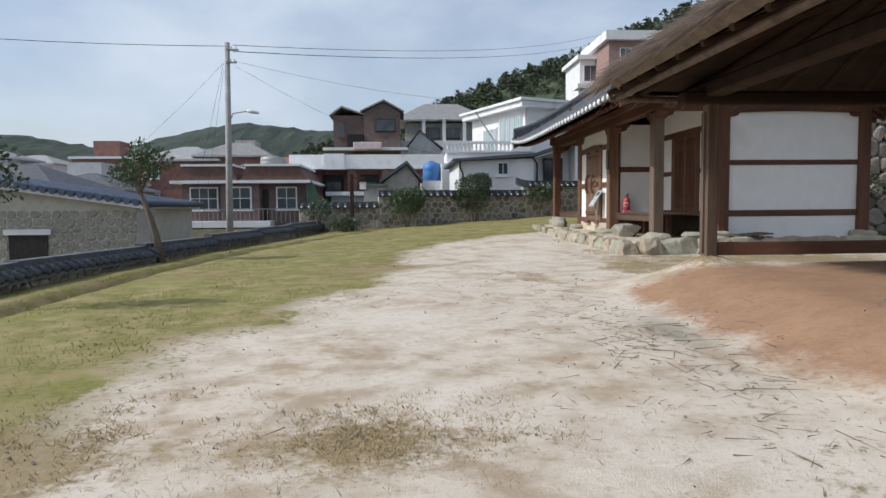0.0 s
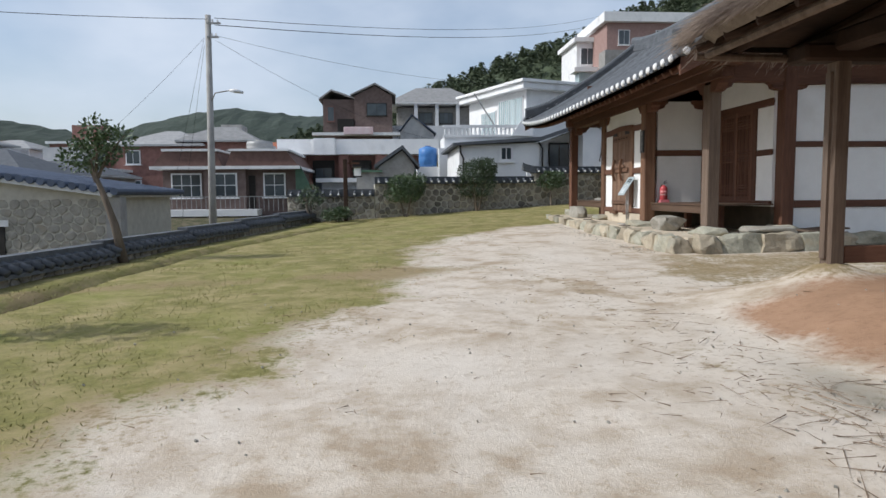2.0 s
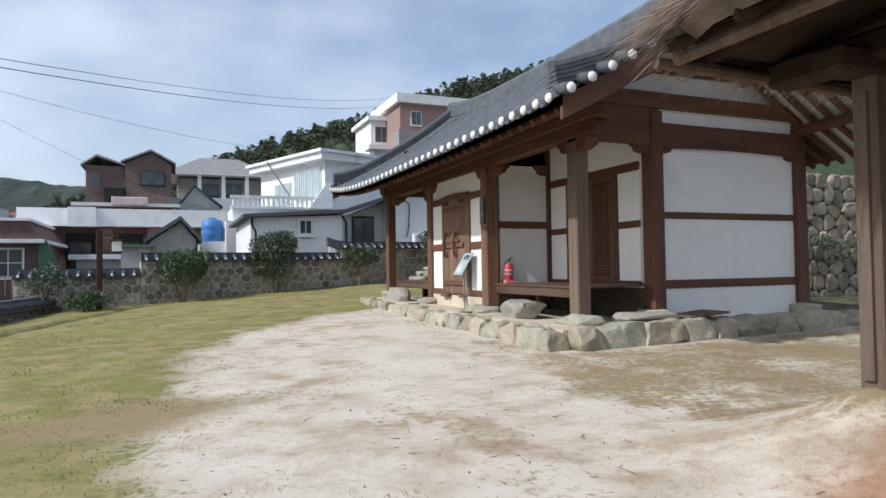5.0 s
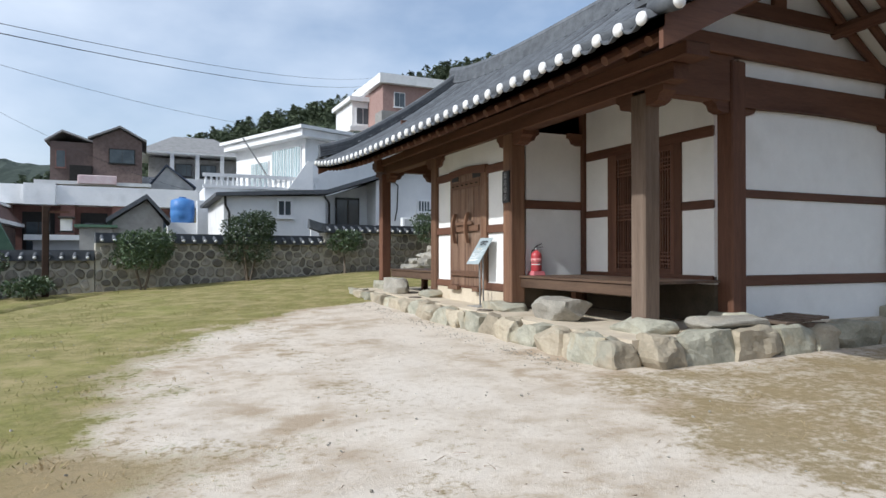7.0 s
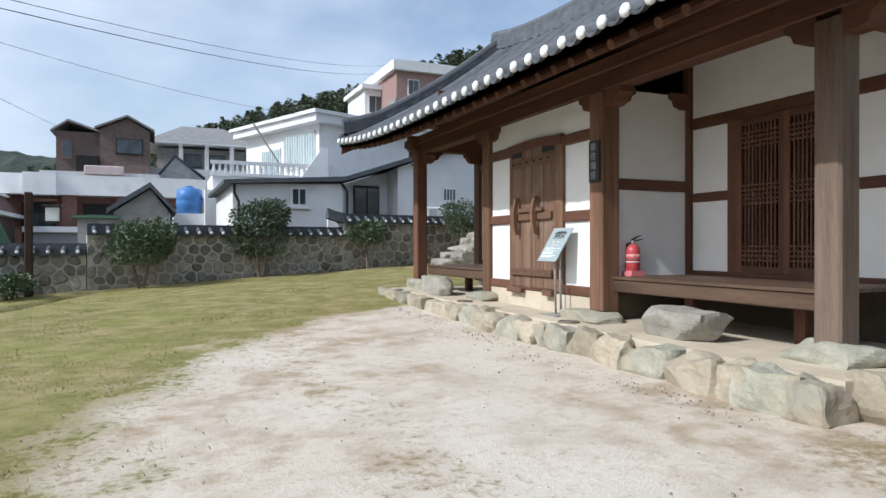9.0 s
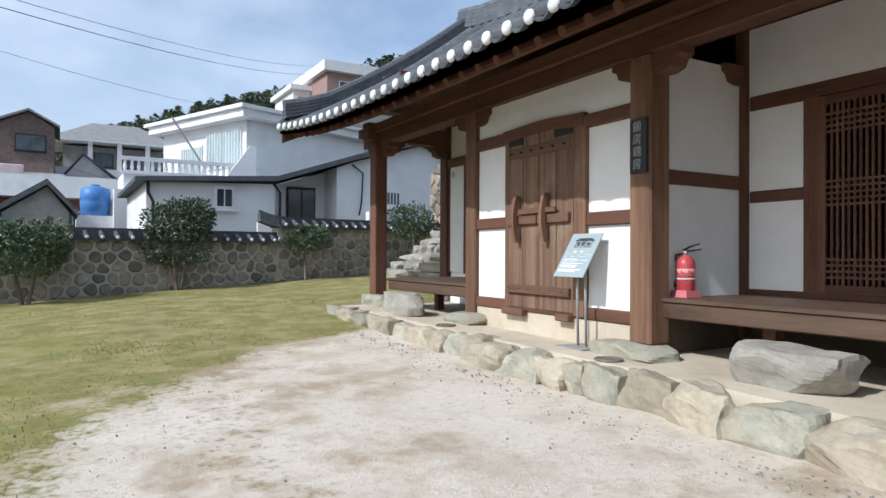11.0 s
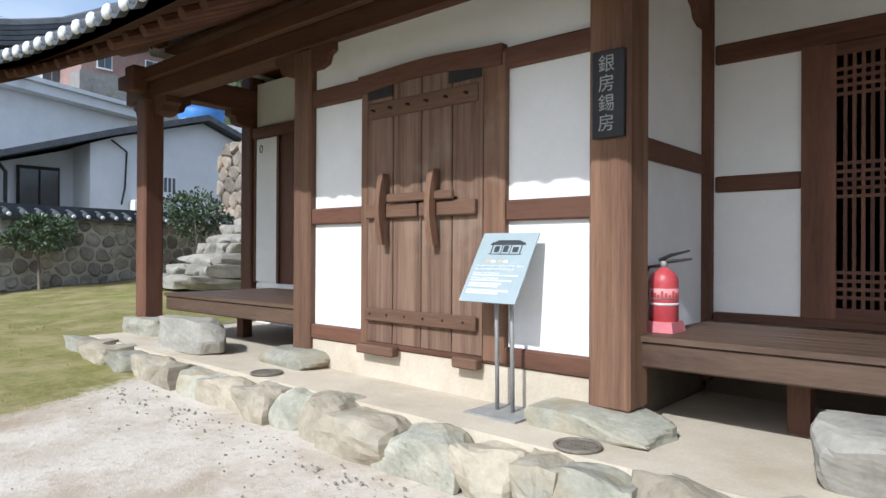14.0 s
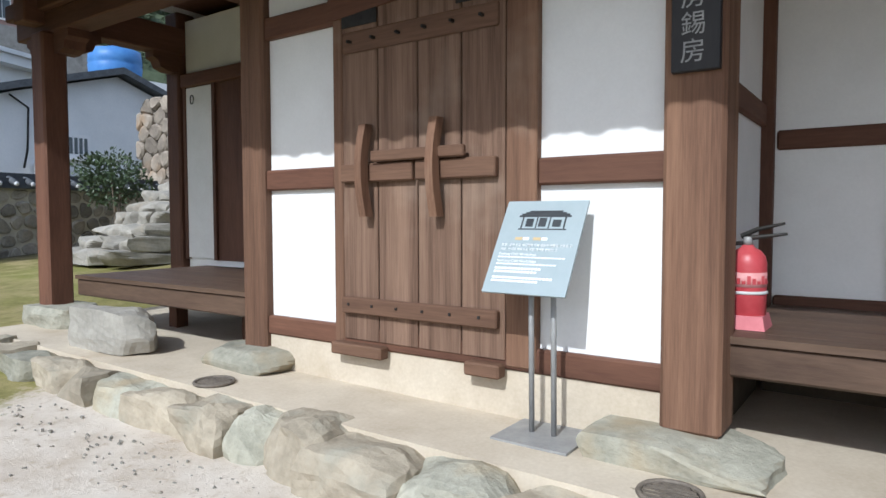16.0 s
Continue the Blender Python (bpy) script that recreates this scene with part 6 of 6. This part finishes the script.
stone_face(north, (-4.4, 21.4), (-0.9, 21.4), -0.1, 1.24, -1, 0.3, 0.24, 301, STONE_W, slope=ground_z)
stone_face(north, (-0.9, 21.4), (5.9, 22.3), 0.2, 1.74, -1, 0.3, 0.25, 302, STONE_W, slope=ground_z)
stone_face(north, (5.9, 22.3), (12.5, 23.2), 0.5, 2.14, -1, 0.3, 0.25, 303, STONE_W, slope=ground_z)
for (xa, ya), (xb, yb), tp, sd in zip(WEST, WEST[1:], WEST_TOPS, range(1, 7)):
    stone_face(west, (xa + 0.2, ya), (xb + 0.2, yb), -0.35, tp - 0.28, -1, 0.24, 0.19, 310 + sd, STONE_W, single=False)

# terrace wall behind the house
terrace = thing("wall_terrace", (14, 11, 0.3), "dry terrace wall of large brown and grey stones", "wall", kind="structure")
boxed("core", (12.4, 30, 11.05, 13, -0.5, 3.75), DARKEARTH, terrace)
stone_face(terrace, (12.4, 11.0), (21.0, 11.0), 0.2, 3.9, -1, 0.5, 0.38, 320, STONE_R, gap=1.0, proud=0.09)
boxed("core", (11.6, 30, 18.5, 24, -0.5, 3.6), DARKEARTH, terrace)
stone_face(terrace, (11.55, 24.0), (11.55, 18.5), 0.4, 4.4, -1, 0.45, 0.32, 321, STONE_R, gap=1.0, proud=0.09)
leaf_mass("ivy", [(12.8 + 0.9 * k, 10.9, 1.75 + 0.15 * math.sin(k * 2.0), 0.6, 0.28) for k in range(7)], 3500, 0.08, 33, terrace)

# cap tiles
tile_bm = bmesh.new()
tube(tile_bm, [(0, 0.02, 0.1), (0, -0.2, 0.02), (0, -0.36, -0.045)], [0.058, 0.062, 0.062], 8)
tile_me = bpy.data.meshes.new("cap_tile")
tile_bm.to_mesh(tile_me)
tile_bm.free()
tile_me.materials.append(TILE)
for p in tile_me.polygons:
    p.use_smooth = True
for own, pts, tops, sp, limed in ((north, [(-4.4, 21.6), (-0.9, 21.6), (5.9, 22.5), (12.5, 23.4)], (1.52, 2.02, 2.44), 0.3, True),
                                  (west, WEST, WEST_TOPS, 0.24, False)):
    for (xa, ya), (xb, yb), tp in zip(pts, pts[1:], tops):
        d = Vector((xb - xa, yb - ya, 0))
        n = int(d.length / sp)
        ang = math.atan2(d.y, d.x)
        for k in range(n):
            p = Vector((xa, ya, tp - 0.17)) + d * ((k + 0.5) / n)
            ob = new("cap_tile", tile_me)
            ob.parent = own
            mm = Matrix.Translation(p) @ Matrix.Rotation(ang, 4, "Z")
            ob.matrix_basis = Matrix.Translation(-Vector(own.location)) @ mm
            if limed:
                pl = new("lime_plug", plug_me)
                pl.parent = own
                pl.matrix_basis = Matrix.Translation(-Vector(own.location)) @ mm @ Matrix.Translation((0, -0.37, -0.045)) @ Matrix.Rotation(math.pi / 2, 4, "Z") @ Matrix.Scale(0.72, 4)

# ---- litter on the ground ----
rnd = random.Random(9)
sv, sf = [], []
for k in range(900):
    x, y = rnd.uniform(-2.0, 3.6), rnd.uniform(-7.0, 4.5)
    if rnd.random() < 0.6:
        x = rnd.gauss(2.0, 0.6)
    if k > 560:
        x, y = rnd.gauss(2.3, 0.35), rnd.gauss(-2.6, 1.6)
    a, ln = rnd.uniform(0, 6.28), rnd.choice((0.03, 0.04, 0.05, 0.07, 0.1, 0.14) if k < 560 else (0.05, 0.08, 0.12, 0.2, 0.3, 0.42)) * rnd.uniform(0.6, 1.3)
    stalk((x, y, ground_z(x, y) + 0.006 + rnd.random() * 0.012), (math.cos(a) * ln, math.sin(a) * ln, rnd.uniform(-0.01, 0.02)), rnd.uniform(0.002, 0.0045))
lme = bpy.data.meshes.new("twigs")
lme.from_pydata([tuple(v) for v in sv], [], sf)
lme.materials.append(TWIG)
tagged(new("twigs", lme), "dry brown twigs scattered over the sandy ground", "twigs", kind="stuff")
bm = bmesh.new()
for k in range(900):
    x, y = rnd.uniform(-2.5, 4.7), rnd.uniform(-7.0, 13.0)
    if rnd.random() < 0.45:
        x = 4.7 - abs(rnd.gauss(0, 0.25))
        y = rnd.uniform(6.2, 13.5)
    s = rnd.uniform(0.005, 0.015)
    bmesh.ops.create_cube(bm, size=1, matrix=Matrix.Translation((x, y, ground_z(x, y) + s * 0.3)) @ Matrix.Rotation(rnd.uniform(0, 3), 4, (rnd.random(), rnd.random(), 1)) @ Matrix.Diagonal((s, s * 1.4, s * 0.8, 1)))
tagged(part("pebbles", bm, STONE_S), "small grey and tan pebbles in the sand", "pebbles", kind="stuff")
gv, gf = [], []
for k in range(90000):
    x, y = rnd.uniform(-5.9, 5.2), rnd.uniform(-8, 21.3)
    wob = 0.5 * noise.noise((x * 0.7, y * 0.7, 7)) + 0.25 * noise.noise((x * 2.3, y * 2.3, 9))
    lim = x - sand_edge(y) + 1.6 * wob
    if lim > -0.15 and y < 13.6 and rnd.random() > 0.1 * math.exp(-1.5 * max(0, lim)):
        continue
    if x < interp(y, (-10, 3, 7, 14, 22), (-5.9, -5.8, -5.35, -4.45, -3.3)) or abs(x - ditch_x(y)) < 0.14 or x > 4.6 and y > 5.5 and y < 15.9:
        continue
    z = ground_z(x, y)
    h = rnd.uniform(0.006, 0.022)
    a = rnd.uniform(0, 6.28)
    dx, dy = math.cos(a) * 0.006, math.sin(a) * 0.006
    lx, ly = rnd.uniform(-0.03, 0.03), rnd.uniform(-0.03, 0.03)
    i = len(gv)
    gv.extend([(x - dx, y - dy, z - 0.01), (x + dx, y + dy, z - 0.01), (x + lx, y + ly, z + h)])
    gf.append((i, i + 1, i + 2))
grme = bpy.data.meshes.new("grass")
grme.from_pydata(gv, [], gf)
grme.materials.append(GRASS)
tagged(new("grass", grme), "short thin yellow-green lawn grass", "grass", kind="stuff")
stone_face(bpy.data.objects["stone_barn"], (-17.5, 16.0), (-9.2, 16.0), -2.5, 1.25, -1, 0.34, 0.26, 330, STONE_S, gap=0.93, proud=0.03, single=False)

# dry tufts in the bare patches
dv, df = [], []
for k in range(420):
    u = rnd.random()
    if u < 0.35:
        cx, cy = rnd.gauss(0.0, 0.5), rnd.gauss(-4.4, 0.4)
    elif u < 0.5:
        cx, cy = rnd.gauss(-1.9, 0.5), rnd.gauss(-4.5, 0.5)
    elif u < 0.75:
        cx, cy = rnd.uniform(4.0, 10.0), rnd.uniform(2.2, 5.5)
    else:
        cy = rnd.uniform(-6, 12)
        cx = sand_edge(cy) + rnd.gauss(0.3, 0.6)
    if cx > 4.6 and cy > 5.5:
        continue
    for _ in range(26):
        x, y = cx + rnd.gauss(0, 0.06), cy + rnd.gauss(0, 0.06)
        a, h = rnd.uniform(0, 6.28), rnd.uniform(0.006, 0.03)
        z, lx, ly = ground_z(x, y), rnd.uniform(-0.05, 0.05), rnd.uniform(-0.05, 0.05)
        i = len(dv)
        dv.extend([(x - 0.004 * math.cos(a), y - 0.004 * math.sin(a), z - 0.01), (x + 0.004 * math.cos(a), y + 0.004 * math.sin(a), z - 0.01), (x + lx, y + ly, z + h)])
        df.append((i, i + 1, i + 2))
dme = bpy.data.meshes.new("dry_grass")
dme.from_pydata(dv, [], df)
dme.materials.append(DRYGRASS)
tagged(new("dry_grass", dme), "dry brown grass tufts on the sandy soil", "grass", kind="stuff")
